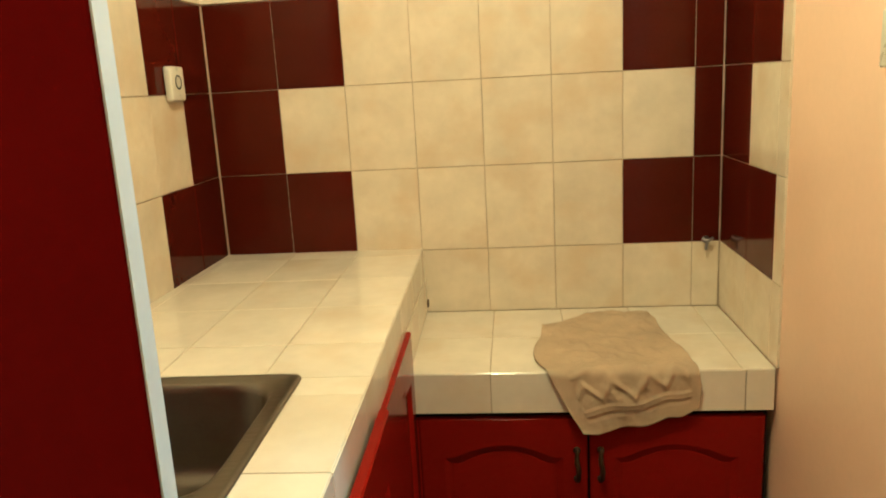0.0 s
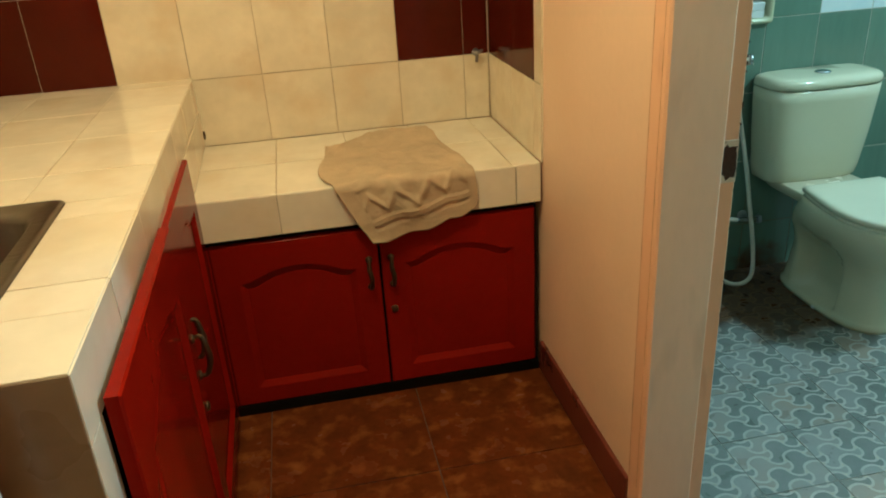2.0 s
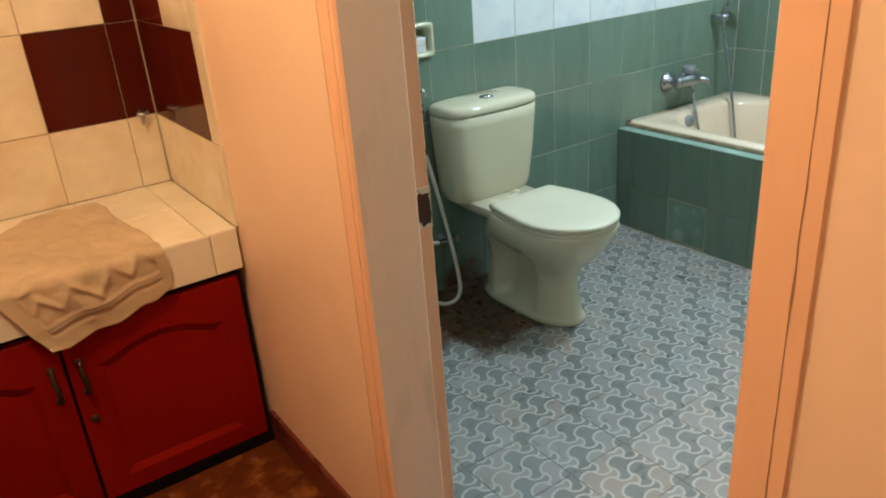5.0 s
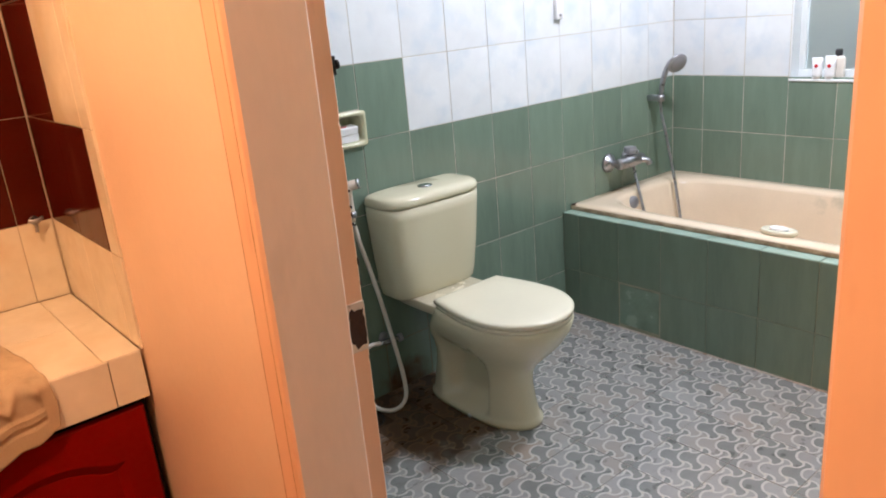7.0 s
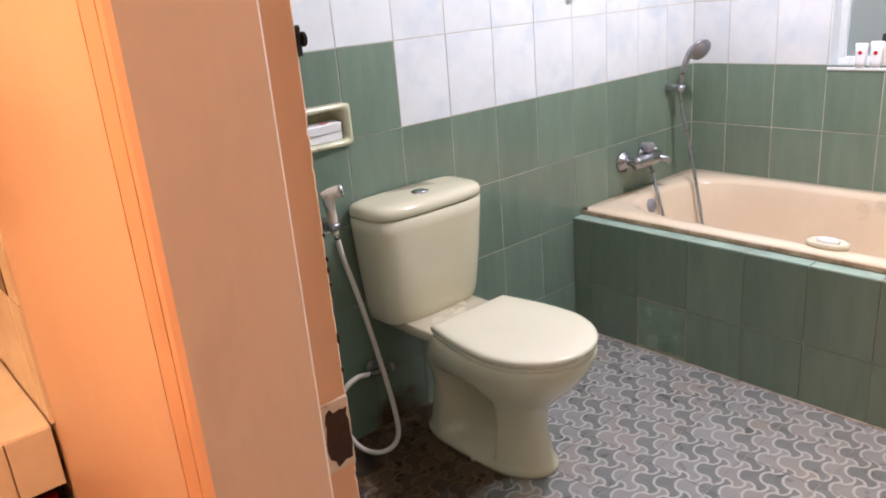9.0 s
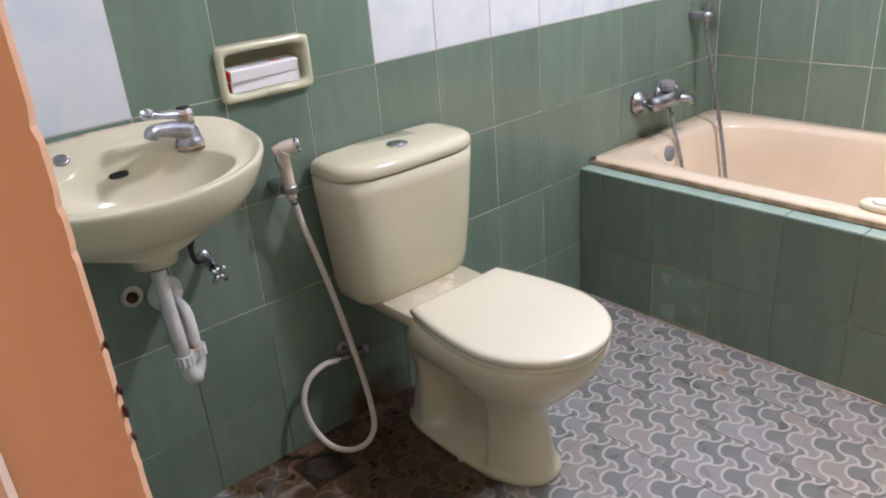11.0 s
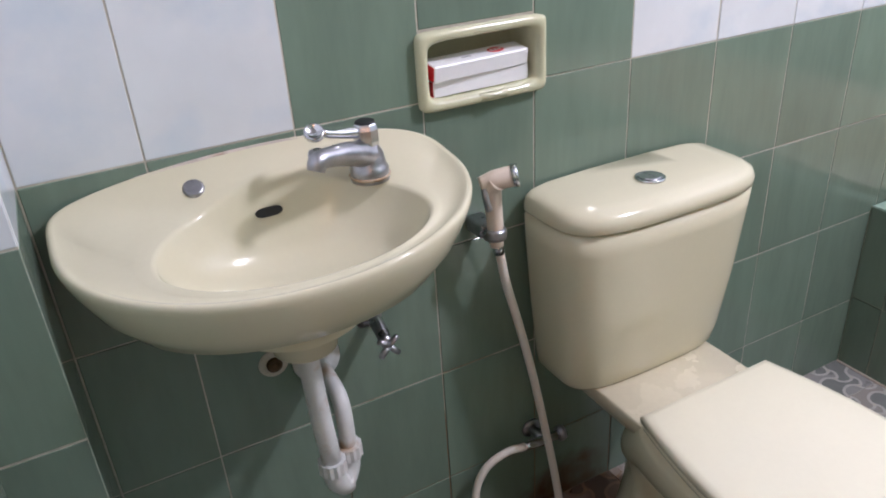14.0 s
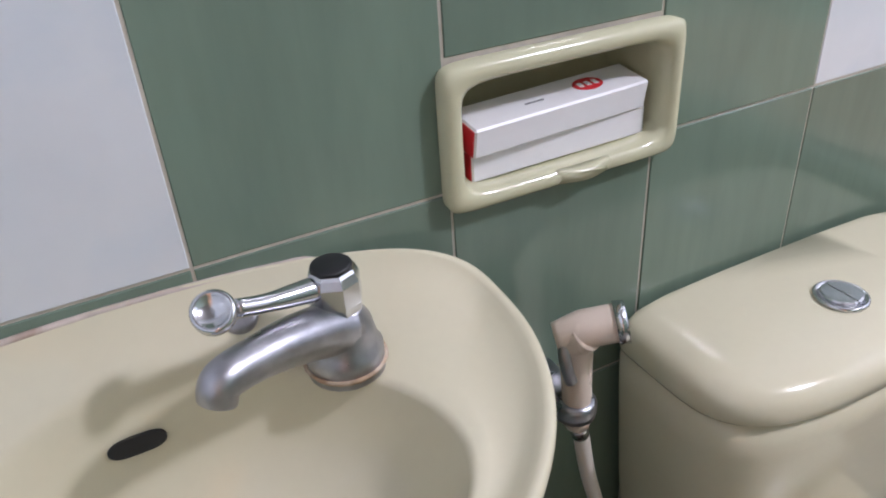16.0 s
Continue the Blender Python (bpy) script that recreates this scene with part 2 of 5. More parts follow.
def loft(rings, cap0=True, cap1=True, bm=None):
    """Skin rings of points, all of one count."""
    b = bm or bmesh.new()
    rows = [[b.verts.new(p) for p in r] for r in rings]
    n = len(rows[0])
    for a, c in zip(rows, rows[1:]):
        for i in range(n):
            b.faces.new((a[i], a[(i + 1) % n], c[(i + 1) % n], c[i]))
    if cap0:
        b.faces.new(rows[0][::-1])
    if cap1:
        b.faces.new(rows[-1])
    return b


def circle(c, r, n=20, axis="z", rx=None):
    pts = []
    for i in range(n):
        a = 2 * math.pi * i / n
        u, v = r * math.cos(a), (rx or r) * math.sin(a)
        d = {"z": (u, v, 0), "x": (0, u, v), "y": (v, 0, u)}[axis]
        pts.append((c[0] + d[0], c[1] + d[1], c[2] + d[2]))
    return pts


def lathe(profile, base, axis="z", n=24, bm=None):
    """Turn (radius, along) pairs round an axis through base."""
    k = {"x": 0, "y": 1, "z": 2}[axis]
    rings = []
    for r, h in profile:
        c = list(base)
        c[k] += h
        rings.append(circle(c, max(r, 0.0004), n, axis))
    return loft(rings, bm=bm)


def smooth_path(pts, per=8):
    pts = [Vector(p) for p in pts]
    ext = [2 * pts[0] - pts[1]] + pts + [2 * pts[-1] - pts[-2]]
    out = []
    for i in range(1, len(ext) - 2):
        p0, p1, p2, p3 = ext[i - 1:i + 3]
        for k in range(per):
            t = k / per
            out.append(0.5 * (2 * p1 + (p2 - p0) * t + (2 * p0 - 5 * p1 + 4 * p2 - p3) * t * t + (3 * p1 - p0 - 3 * p2 + p3) * t ** 3))
    return out + [pts[-1]]


def tube(pts, radius, n=10, per=8, bm=None, ridges=0.0):
    """A round tube along a smoothed path; radius may be a list, one a point."""
    path = smooth_path(pts, per) if per > 1 else [Vector(p) for p in pts]
    rings, side = [], None
    for i, p in enumerate(path):
        d = (path[min(i + 1, len(path) - 1)] - path[max(i - 1, 0)]).normalized()
        if side is None:
            side = d.cross(Vector((0.3, 0.2, 0.93))).normalized()
        side = (side - d * side.dot(d)).normalized()
        up = d.cross(side)
        if isinstance(radius, (list, tuple)):
            f = i / (len(path) - 1) * (len(radius) - 1)
            k = min(int(f), len(radius) - 2)
            r = radius[k] + (radius[k + 1] - radius[k]) * (f - k)
        else:
            r = radius
        if ridges and i % 2:
            r *= 1 - ridges
        rings.append([tuple(p + r * (math.cos(a) * side + math.sin(a) * up)) for a in (2 * math.pi * j / n for j in range(n))])
    return loft(rings, bm=bm)


def squircle(cx, y0, y1, z, hw, n=40, e=2.6, e_back=None, yc=None):
    """A ring: front at y0, back at y1, half width hw; larger e, squarer."""
    yc = (y0 + y1) / 2 if yc is None else yc
    pts = []
    for i in range(n):
        a = 2 * math.pi * i / n
        c, s = math.cos(a), math.sin(a)
        ee = (e_back or e) if s > 0 else e
        x = cx + hw * math.copysign(abs(c) ** (2 / ee), c)
        y = yc + (y1 - yc if s > 0 else yc - y0) * math.copysign(abs(s) ** (2 / ee), s)
        pts.append((x, y, z))
    return pts


# ---- tiles ----
TILES = {}


def tile_mesh(w, h, mat, thick=0.007, chamfer=0.0008):
    key = (round(w, 4), round(h, 4), mat, thick)
    if key not in TILES:
        a, b, c = w / 2, h / 2, chamfer
        v = [(-a, -b, -thick), (a, -b, -thick), (a, b, -thick), (-a, b, -thick), (-a, -b, -c), (a, -b, -c), (a, b, -c), (-a, b, -c),
             (-a + c, -b + c, 0), (a - c, -b + c, 0), (a - c, b - c, 0), (-a + c, b - c, 0)]
        f = [(8, 9, 10, 11)] + [(i, (i + 1) % 4, (i + 1) % 4 + 4, i + 4) for i in range(4)] + [(i + 4, (i + 1) % 4 + 4, (i + 1) % 4 + 8, i + 8) for i in range(4)]
        me = bpy.data.meshes.new("tile")
        me.from_pydata(v, [], f)
        me.materials.append(M[mat])
        TILES[key] = me
    return TILES[key]


def tiles(parent, origin, u, v, us, vs, pick, joint=0.003, name="tile", jitter=0.0006):
    """Tiles on a plane through origin along u and v, between the joint lines us and vs. pick(u, v) gives the material, or None."""
    u, v = Vector(u), Vector(v)
    nrm = u.cross(v)
    rng = random.Random(len(us) * 31 + len(vs))
    for a, b in zip(us, us[1:]):
        for c, d in zip(vs, vs[1:]):
            mat = pick((a + b) / 2, (c + d) / 2)
            if mat is None or b - a < 0.012 or d - c < 0.012:
                continue
            ob = new(name, tile_mesh(b - a - joint, d - c - joint, mat))
            p = Vector(origin) + u * (a + b) / 2 + v * (c + d) / 2 + nrm * rng.uniform(-jitter, jitter)
            m = Matrix((u, v, nrm)).transposed().to_4x4()
            m.translation = p
            ob.parent = parent
            ob.matrix_basis = m


def steps(a, b, size, phase):
    """Joint lines from a to b, every size, through phase."""
    k = math.ceil((a - phase) / size + 1e-6)
    out = [a]
    while phase + k * size < b - 1e-6:
        out.append(phase + k * size)
        k += 1
    return out + [b]


def wall(name, bm, mat, label, category="wall"):
    return tagged(part(name, bm, mat), label, category, kind="structure")

# ---- the large structure ----
# kitchen: x -0.68 to 0.815, back wall y 2.30, floor z 0.11; bathroom: x 0.95 to 3.60, back wall y 2.395, floor z 0
KF, TOP = 0.11, 2.62
X_LEFT, X_WALL, X_BATH, X_FAR = -0.68, 0.815, 0.95, 3.60
Y_KIT, Y_BATH, Y_FRONT, Y_REAR = 2.30, 2.395, 0.10, -1.6
ROW0 = 0.94      # top of the green tiles in the bathroom
K_ROW = 0.93     # a tile joint in the kitchen
D0, D1, D_TOP = 0.462, 1.157, 2.12   # the bathroom door's opening

wall_kitchen_back = wall("wall_north", box(X_LEFT - 0.12, X_WALL + 0.02, Y_KIT + 0.003, Y_KIT + 0.2, 0, TOP), "grout_cream", "kitchen wall of cream and brown glazed tiles")
wall_kitchen_left = wall("wall_west", box(X_LEFT - 0.12, X_LEFT - 0.003, Y_REAR, Y_KIT + 0.003, 0, TOP), "grout_cream", "kitchen side wall of cream and brown glazed tiles")
wall("upper_wall_north", box(X_LEFT, X_WALL, Y_KIT - 0.004, Y_KIT + 0.003, 1.683, TOP), "cream_paint", "cream painted plaster above the kitchen tiles")
wall("upper_wall_west", box(X_LEFT - 0.003, X_LEFT + 0.004, Y_REAR, Y_KIT - 0.004, 1.683, TOP), "cream_paint", "cream painted plaster above the kitchen tiles")
wall("lower_wall_west", box(X_LEFT - 0.003, X_LEFT + 0.003, Y_REAR, 0.66, KF, 1.68), "cream_paint", "cream painted plaster wall")
wall("wall_rear", box(X_LEFT - 0.12, X_BATH, Y_REAR - 0.12, Y_REAR, 0, TOP), "cream_paint", "plain cream painted plaster wall")
bm = box(X_WALL, X_BATH - 0.003, D1 + 0.055, Y_KIT + 0.2, 0, TOP)
box(X_WALL, X_BATH - 0.003, Y_REAR, D0 - 0.042, 0, TOP, bm=bm)
box(X_WALL, X_BATH - 0.003, D0 - 0.042, D1 + 0.055, D_TOP + 0.05, TOP, bm=bm)
wall_partition = wall("wall_partition", bm, "peach_paint", "peach painted plaster wall between kitchen and bathroom")
dx0, dx1, dz0, dz1 = 1.592, 1.816, 0.925, 1.043   # the soap dish's opening
bm = box(X_BATH - 0.003, dx0 + 0.006, Y_BATH + 0.0012, Y_BATH + 0.2, -0.1, TOP)
box(dx1 - 0.006, X_FAR + 0.15, Y_BATH + 0.0012, Y_BATH + 0.2, -0.1, TOP, bm=bm)
box(dx0 + 0.006, dx1 - 0.006, Y_BATH + 0.0012, Y_BATH + 0.2, -0.1, dz0 + 0.006, bm=bm)
box(dx0 + 0.006, dx1 - 0.006, Y_BATH + 0.0012, Y_BATH + 0.2, dz1 - 0.006, TOP, bm=bm)
box(dx0 + 0.006, dx1 - 0.006, Y_BATH + 0.1, Y_BATH + 0.2, dz0 + 0.006, dz1 - 0.006, bm=bm)
wall_bath_back = wall("wall_bath_back", bm, "grout_bath", "bathroom wall of green tiles under white tiles")
WIN_Y0, WIN_Y1, WIN_Z0, WIN_Z1 = 0.85, 1.837, 0.932, 1.75
bm = box(X_FAR + 0.0012, X_FAR + 0.15, Y_FRONT - 0.1, Y_BATH + 0.003, -0.1, WIN_Z0 - 0.01)
box(X_FAR + 0.0012, X_FAR + 0.15, Y_FRONT - 0.1, Y_BATH + 0.003, WIN_Z1, TOP, bm=bm)
box(X_FAR + 0.0012, X_FAR + 0.15, WIN_Y1, Y_BATH + 0.003, WIN_Z0 - 0.01, WIN_Z1, bm=bm)
box(X_FAR + 0.0012, X_FAR + 0.15, Y_FRONT - 0.1, WIN_Y0, WIN_Z0 - 0.01, WIN_Z1, bm=bm)
wall_bath_far = wall("wall_bath_far", bm, "grout_bath", "bathroom end wall of green and white tiles with a window")
# closing wall out of view; tiled green to its top to hold down bounce
wall_bath_front = wall("wall_bath_front", box(X_BATH - 0.003, X_FAR + 0.15, Y_FRONT - 0.1, Y_FRONT, -0.1, TOP), "grout_bath", "unseen bathroom front wall, all green to lessen bounced light")
PIER_X, PIER_Y = 1.05, 2.21
pier = wall("wall_pier", box(X_BATH - 0.003, PIER_X - 0.0012, PIER_Y + 0.0012, Y_BATH + 0.003, 0, TOP), "grout_bath", "narrow tiled pier in the bathroom corner")
wall("ceiling", box(X_LEFT - 0.12, X_FAR + 0.15, Y_REAR - 0.12, Y_BATH + 0.2, TOP, TOP + 0.08), "ceiling_paint", "unseen ceiling, dark grey-beige to lessen bounced light", "ceiling")
floor_kitchen = wall("floor_kitchen", box(X_LEFT - 0.12, X_BATH, Y_REAR - 0.12, Y_KIT + 0.2, -0.1, KF - 0.003), "grout_dark", "kitchen floor of dark red-brown marbled tiles", "floor")
floor_bath = wall("floor_bathroom", box(X_BATH, X_FAR + 0.15, Y_FRONT - 0.1, Y_BATH + 0.2, -0.1, -0.0025), "grout_bath", "bathroom floor of grey patterned ceramic tiles", "floor")

# skirting along the partition
bm = box(X_WALL - 0.011, X_WALL, D1 + 0.056, 1.80, KF, KF + 0.092, 0.002, 1)
tagged(part("baseboard", bm, "skirting"), "dark red-brown tiled skirting along the peach wall", "baseboard", kind="structure")
bm = box(X_WALL - 0.011, X_WALL, Y_REAR, D0 - 0.043, KF, KF + 0.092, 0.002, 1)
tagged(part("baseboard", bm, "skirting"), "dark red-brown tiled skirting along the peach wall", "baseboard", kind="structure")


def jagged_jamb(y_face, out, x0, x1, z0, z1, seed):
    """One upright of the frame: a rebated section whose bathroom edge is chipped. out: +1 where the wood lies at larger y."""
    rng = random.Random(seed)
    b = bmesh.new()
    w = 0.0555
    levels, z = [], z0
    while z < z1:
        levels.append(z)
        z += rng.choice((0.004, 0.005, 0.006, 0.008))
    levels.append(z1)
    rings = []
    for z in levels:
        chip = rng.uniform(0.0006, 0.0015) if rng.random() < 0.05 else 0.0
        if 1.02 < z < 1.10:
            chip += rng.uniform(0.0, 0.0006)
        f = y_face
        ys = [(x0, f + out * 0.004), (x0 + 0.005, f), (x0 + 0.112, f), (x0 + 0.115, f + out * 0.003), (x0 + 0.115, f + out * 0.041), (x1 - 0.003 - chip, f + out * 0.042),
              (x1 - chip * 0.5, f + out * (0.045 + chip)), (x1, f + out * w), (x0, f + out * w)]
        rings.append([(a, c, z) for a, c in ys])
    loft(rings, bm=b)
    for f in b.faces:
        if x0 + 0.006 < f.calc_center_median().x < x0 + 0.1135 and abs(f.calc_center_median().y - y_face) < 0.05:
            f.material_index = 1
    return b


frame_thing = empty("door_frame", "peach painted wooden door frame, chipped along its edge", "door frame")
frame_thing["kind"] = "structure"
part("jamb", jagged_jamb(D1, 1, X_WALL - 0.004, X_BATH + 0.029, 0.0, D_TOP, 3), ["frame_paint", "reveal_paint"], frame_thing, "chipped jamb with an empty lock hole")
part("jamb", jagged_jamb(D0, -1, X_WALL - 0.004, X_BATH + 0.029, 0.0, D_TOP, 5), ["frame_paint", "reveal_paint"], frame_thing)
part("head", box(X_WALL - 0.003, X_BATH + 0.027, D0 - 0.04, D1 + 0.05, D_TOP, D_TOP + 0.05, 0.003, 1), "frame_paint", frame_thing)
part("threshold", box(X_WALL - 0.002, X_BATH + 0.002, D0 - 0.002, D1 + 0.002, 0.0, KF + 0.003, 0.003, 1), "skirting", frame_thing, "dark red-brown tiled threshold")
# the broken lock hole
lock_plate = part("strike_plate", box(0.941, 0.9775, D1 + 0.039, D1 + 0.044, 0.858, 0.937, 0.001, 1), "pale_plate", frame_thing, "bent pale painted strike plate")
bm = bmesh.new()
rng = random.Random(4)
ring = []
for i in range(22):
    a = 2 * math.pi * i / 22
    ring.append((0.962 + 0.0150 * math.copysign(abs(math.cos(a)) ** 0.6, math.cos(a)) * rng.uniform(0.75, 1.1),
                 0.897 + 0.033 * math.copysign(abs(math.sin(a)) ** 0.6, math.sin(a)) * rng.uniform(0.8, 1.08)))
loft([[(a, D1 + 0.0382, z) for a, z in ring], [(a, D1 + 0.0392, z) for a, z in ring]], bm=bm)
part("lock_hole", bm, "raw_wood", lock_plate, "splintered dark wood in the lock hole")
bm = bmesh.new()
for k in range(12):
    z = rng.choice((rng.uniform(1.04, 1.13), rng.uniform(0.86, 1.0), rng.uniform(0.6, 1.3)))
    s = rng.uniform(0.0008, 0.0021)
    box(X_BATH + 0.0284 - s * 0.6, X_BATH + 0.0292, D1 + 0.0412, D1 + 0.052, z - s * 1.6, z + s * 1.6, s * 0.3, 1, bm)
part("chip", bm, "raw_wood", frame_thing, "bare brown wood where the paint has chipped")
bm = box(X_BATH + 0.028, X_BATH + 0.034, D1 + 0.044, D1 + 0.054, 1.266, 1.292, 0.001, 1)
lathe([(0.006, 0), (0.0065, 0.003), (0.004, 0.0035), (0.004, 0.002)], (X_BATH + 0.034, D1 + 0.046, 1.28), "x", bm=bm)
part("bolt_keeper", bm, "black_rubber", frame_thing, "small black metal bolt keeper")
# the crack where frame meets plaster
for y in (D1 + 0.0535, D1 + 0.016, D0 - 0.0405):
    b = bmesh.new()
    rng = random.Random(int(y * 1000))
    z, left, right = KF + 0.1, [], []
    while z < D_TOP:
        w = rng.uniform(0.0001, 0.0005) * (1 if rng.random() < 0.88 else 2.4)
        o = rng.uniform(-0.0005, 0.0005)
        left.append((X_WALL - 0.0046, y + o - w, z))
        right.append((X_WALL - 0.0046, y + o + w, z))
        z += rng.uniform(0.012, 0.03)
    rows = [(b.verts.new(p), b.verts.new(q), b.verts.new((p[0] + 0.006, p[1], p[2])), b.verts.new((q[0] + 0.006, q[1], q[2]))) for p, q in zip(left, right)]
    for r, s in zip(rows, rows[1:]):
        b.faces.new((r[0], r[1], s[1], s[0]))
        b.faces.new((r[0], s[0], s[2], r[2]))
        b.faces.new((r[1], r[3], s[3], s[1]))
    part("crack", b, "crack_line" if y < 1 else "joint_line", frame_thing, "thin dark crack beside the frame")

# window over the bath
window = tagged(new("window_1"), "frosted window over the bath with a white sill", "window", kind="structure")
bm = box(X_FAR - 0.006, X_FAR + 0.15, WIN_Y0, WIN_Y1, WIN_Z0 - 0.012, WIN_Z0, 0.003, 1)
part("window_sill", bm, "white_edge", window, "white tiled sill")
bm = box(X_FAR + 0.07, X_FAR + 0.10, WIN_Y1 - 0.032, WIN_Y1, WIN_Z0 + 0.0305, WIN_Z1 - 0.0325, 0.003, 1)
box(X_FAR + 0.07, X_FAR + 0.10, WIN_Y0, WIN_Y0 + 0.032, WIN_Z0 + 0.0305, WIN_Z1 - 0.0325, 0.003, 1, bm)
box(X_FAR + 0.07, X_FAR + 0.10, WIN_Y0, WIN_Y1, WIN_Z1 - 0.032, WIN_Z1, 0.003, 1, bm)
box(X_FAR + 0.07, X_FAR + 0.10, WIN_Y0, WIN_Y1, WIN_Z0, WIN_Z0 + 0.03, 0.003, 1, bm)
part("window_frame", bm, "window_frame", window)
pane = part("pane", box(X_FAR + 0.083, X_FAR + 0.088, WIN_Y0 + 0.03, WIN_Y1 - 0.03, WIN_Z0 + 0.028, WIN_Z1 - 0.03), "frosted", window, "frosted greenish glass")
pane.visible_shadow = False
bm = box(X_FAR + 0.003, X_FAR + 0.07, WIN_Y1 - 0.0065, WIN_Y1, WIN_Z0, WIN_Z1)
part("reveal", bm, "white_tile", window)
tagged(part("ground", box(-40, 60, -40, 50, -0.35, -0.11), "foliage_far"), "dark green overgrown ground outside the house", "ground", kind="structure")
hedge = bmesh.new()
rng = random.Random(8)
for k in range(900):
    c = Vector((rng.uniform(5.2, 6.2), rng.uniform(-1.5, 4.5), rng.uniform(-0.1, 1.9)))
    d = Vector((rng.uniform(-1, 1), rng.uniform(-1, 1), rng.uniform(-1, 1))).normalized() * 0.12
    e = d.cross(Vector((rng.uniform(-1, 1), rng.uniform(-1, 1), rng.uniform(-1, 1)))).normalized() * 0.05
    hedge.faces.new([hedge.verts.new(q) for q in (c - d, c + e, c + d, c - e)])
tagged(part("hedge", hedge, "foliage_far"), "dark leafy shrubs outside the frosted window", "hedge", kind="stuff")

# ---- kitchen ----
# sink counter along the side wall
CZ, C_X, C_Y0 = 0.935, -0.047, 0.735
C_TURN = Matrix.Translation((C_X, 1.5, 0)) @ pose(0, 0, 0, 0, 0, 1.4) @ Matrix.Translation((-C_X, -1.5, 0))
LOW, L_Y = 0.733, 1.794


def door_leaf(name, parent, w, h, arch, m, handle_at, key_at, label):
    """A cabinet door in its own plane: x across, y out of the face, z up; a raised panel with an arched head."""
    def outline(inset, top=0.0):
        x0, x1, z0, z1 = 0.058 + inset, w - 0.058 - inset, 0.048 + inset, h - 0.105 - inset
        pts = [(x0, z0), (x1, z0), (x1, z1)]
        for i in range(1, 16):
            t = i / 16
            s = (t - 0.10) / 0.80
            pts.append((x1 + (x0 - x1) * t, z1 + arch * math.sin(math.pi * min(1, max(0, s))) ** 0.8))
        return pts + [(x0, z1)]

    def border(inset):
        return [(inset, inset), (w - inset, inset), (w - inset, h - inset)] + [(w - inset + (2 * inset - w) * i / 16, h - inset) for i in range(1, 16)] + [(inset, h - inset)]
    rings = [(border(0), -0.018), (border(0), -0.003), (border(0.003), 0.0), (outline(0), 0.0), (outline(0.003), -0.001), (outline(0.020), -0.010)]
    holder = part(name, loft([[(a, d, c) for a, c in r] for r, d in rings]), "red_gloss", parent, label)
    holder.matrix_basis = m
    inset_panel = [(outline(0.0185), -0.012), (outline(0.0185), -0.0095), (outline(0.0215), -0.0086), (outline(0.05), -0.0082)]
    part("panel", loft([[(a, d, c) for a, c in r] for r, d in inset_panel]), "red_gloss", holder)
    if handle_at:
        x, z = handle_at
        b = tube([(x, 0.0, z), (x, 0.016, z + 0.003), (x + 0.002, 0.022, z - 0.02), (x - 0.002, 0.024, z - 0.045), (x, 0.016, z - 0.075), (x, 0.0, z - 0.078)], [0.0035, 0.0045, 0.006, 0.0065, 0.0045, 0.0035], 8, 5)
        lathe([(0.009, 0), (0.009, 0.003), (0.005, 0.005)], (x, 0.0, z), "y", 14, b)
        lathe([(0.009, 0), (0.009, 0.003), (0.005, 0.005)], (x, 0.0, z - 0.077), "y", 14, b)
        part("handle", b, "dark_brass", holder, "small dark brass pull handle", True)
    if key_at:
        b = lathe([(0.010, 0), (0.010, 0.003), (0.0075, 0.006), (0.003, 0.0062)], (key_at[0], 0.0, key_at[1]), "y", 16)
        part("keyhole", b, "dark_brass", holder, "", True)
    return holder


low_cabinet = empty("base_cabinet", "red gloss kitchen cabinet with two arched panel doors", "cabinet", "red kitchen cabinets")
bm = box(C_X - 0.02, X_WALL - 0.013, L_Y + 0.028, Y_KIT - 0.002, KF, LOW - 0.107)
part("body", bm, "dark_gap", low_cabinet)
part("plinth", box(C_X, X_WALL - 0.013, L_Y + 0.006, L_Y + 0.028, KF, KF + 0.029), "dark_gap", low_cabinet, "black plinth strip")
part("stile", box(C_X - 0.03, C_X + 0.0045, L_Y + 0.010, L_Y + 0.0275, KF + 0.031, KF + 0.498, 0.002, 1), "red_gloss", low_cabinet)
fwd = Matrix(((-1, 0, 0, 0), (0, -1, 0, 0), (0, 0, 1, 0), (0, 0, 0, 1)))
for x_right, key in ((0.373, None), (0.793, 0)):
    w = 0.414
    m = Matrix.Translation((x_right, L_Y + 0.009, KF + 0.031)) @ fwd
    hx = 0.026 if key is None else w - 0.026
    door_leaf("cabinet_door", low_cabinet, w, 0.468, 0.034, m, (hx, 0.383), (w - 0.024, 0.232) if key == 0 else None, "red gloss door with an arched raised panel")

sink_cabinet = empty("base_cabinet", "red gloss sink cabinet, its near door standing slightly proud", "cabinet", "red kitchen cabinets")
bm = box(X_LEFT + 0.002, C_X - 0.02, C_Y0 + 0.065, Y_KIT - 0.002, KF, CZ - 0.29)
part("body", bm, "dark_gap", sink_cabinet)
side = Matrix(((0, 1, 0, 0), (-1, 0, 0, 0), (0, 0, 1, 0), (0, 0, 0, 1)))
for y_far, w, x, hx, drop in ((1.30, 0.512, -0.022, 0.03, 0.068), (1.785, 0.48, -0.036, 0.448, 0.09)):
    m = Matrix.Translation((x, y_far, KF + 0.03)) @ side
    door_leaf("cabinet_door", sink_cabinet, w, CZ - drop - KF - 0.03, 0.034, m, (hx, 0.52), (hx, 0.375), "red gloss door with an arched raised panel")

sink_cabinet.matrix_basis = C_TURN

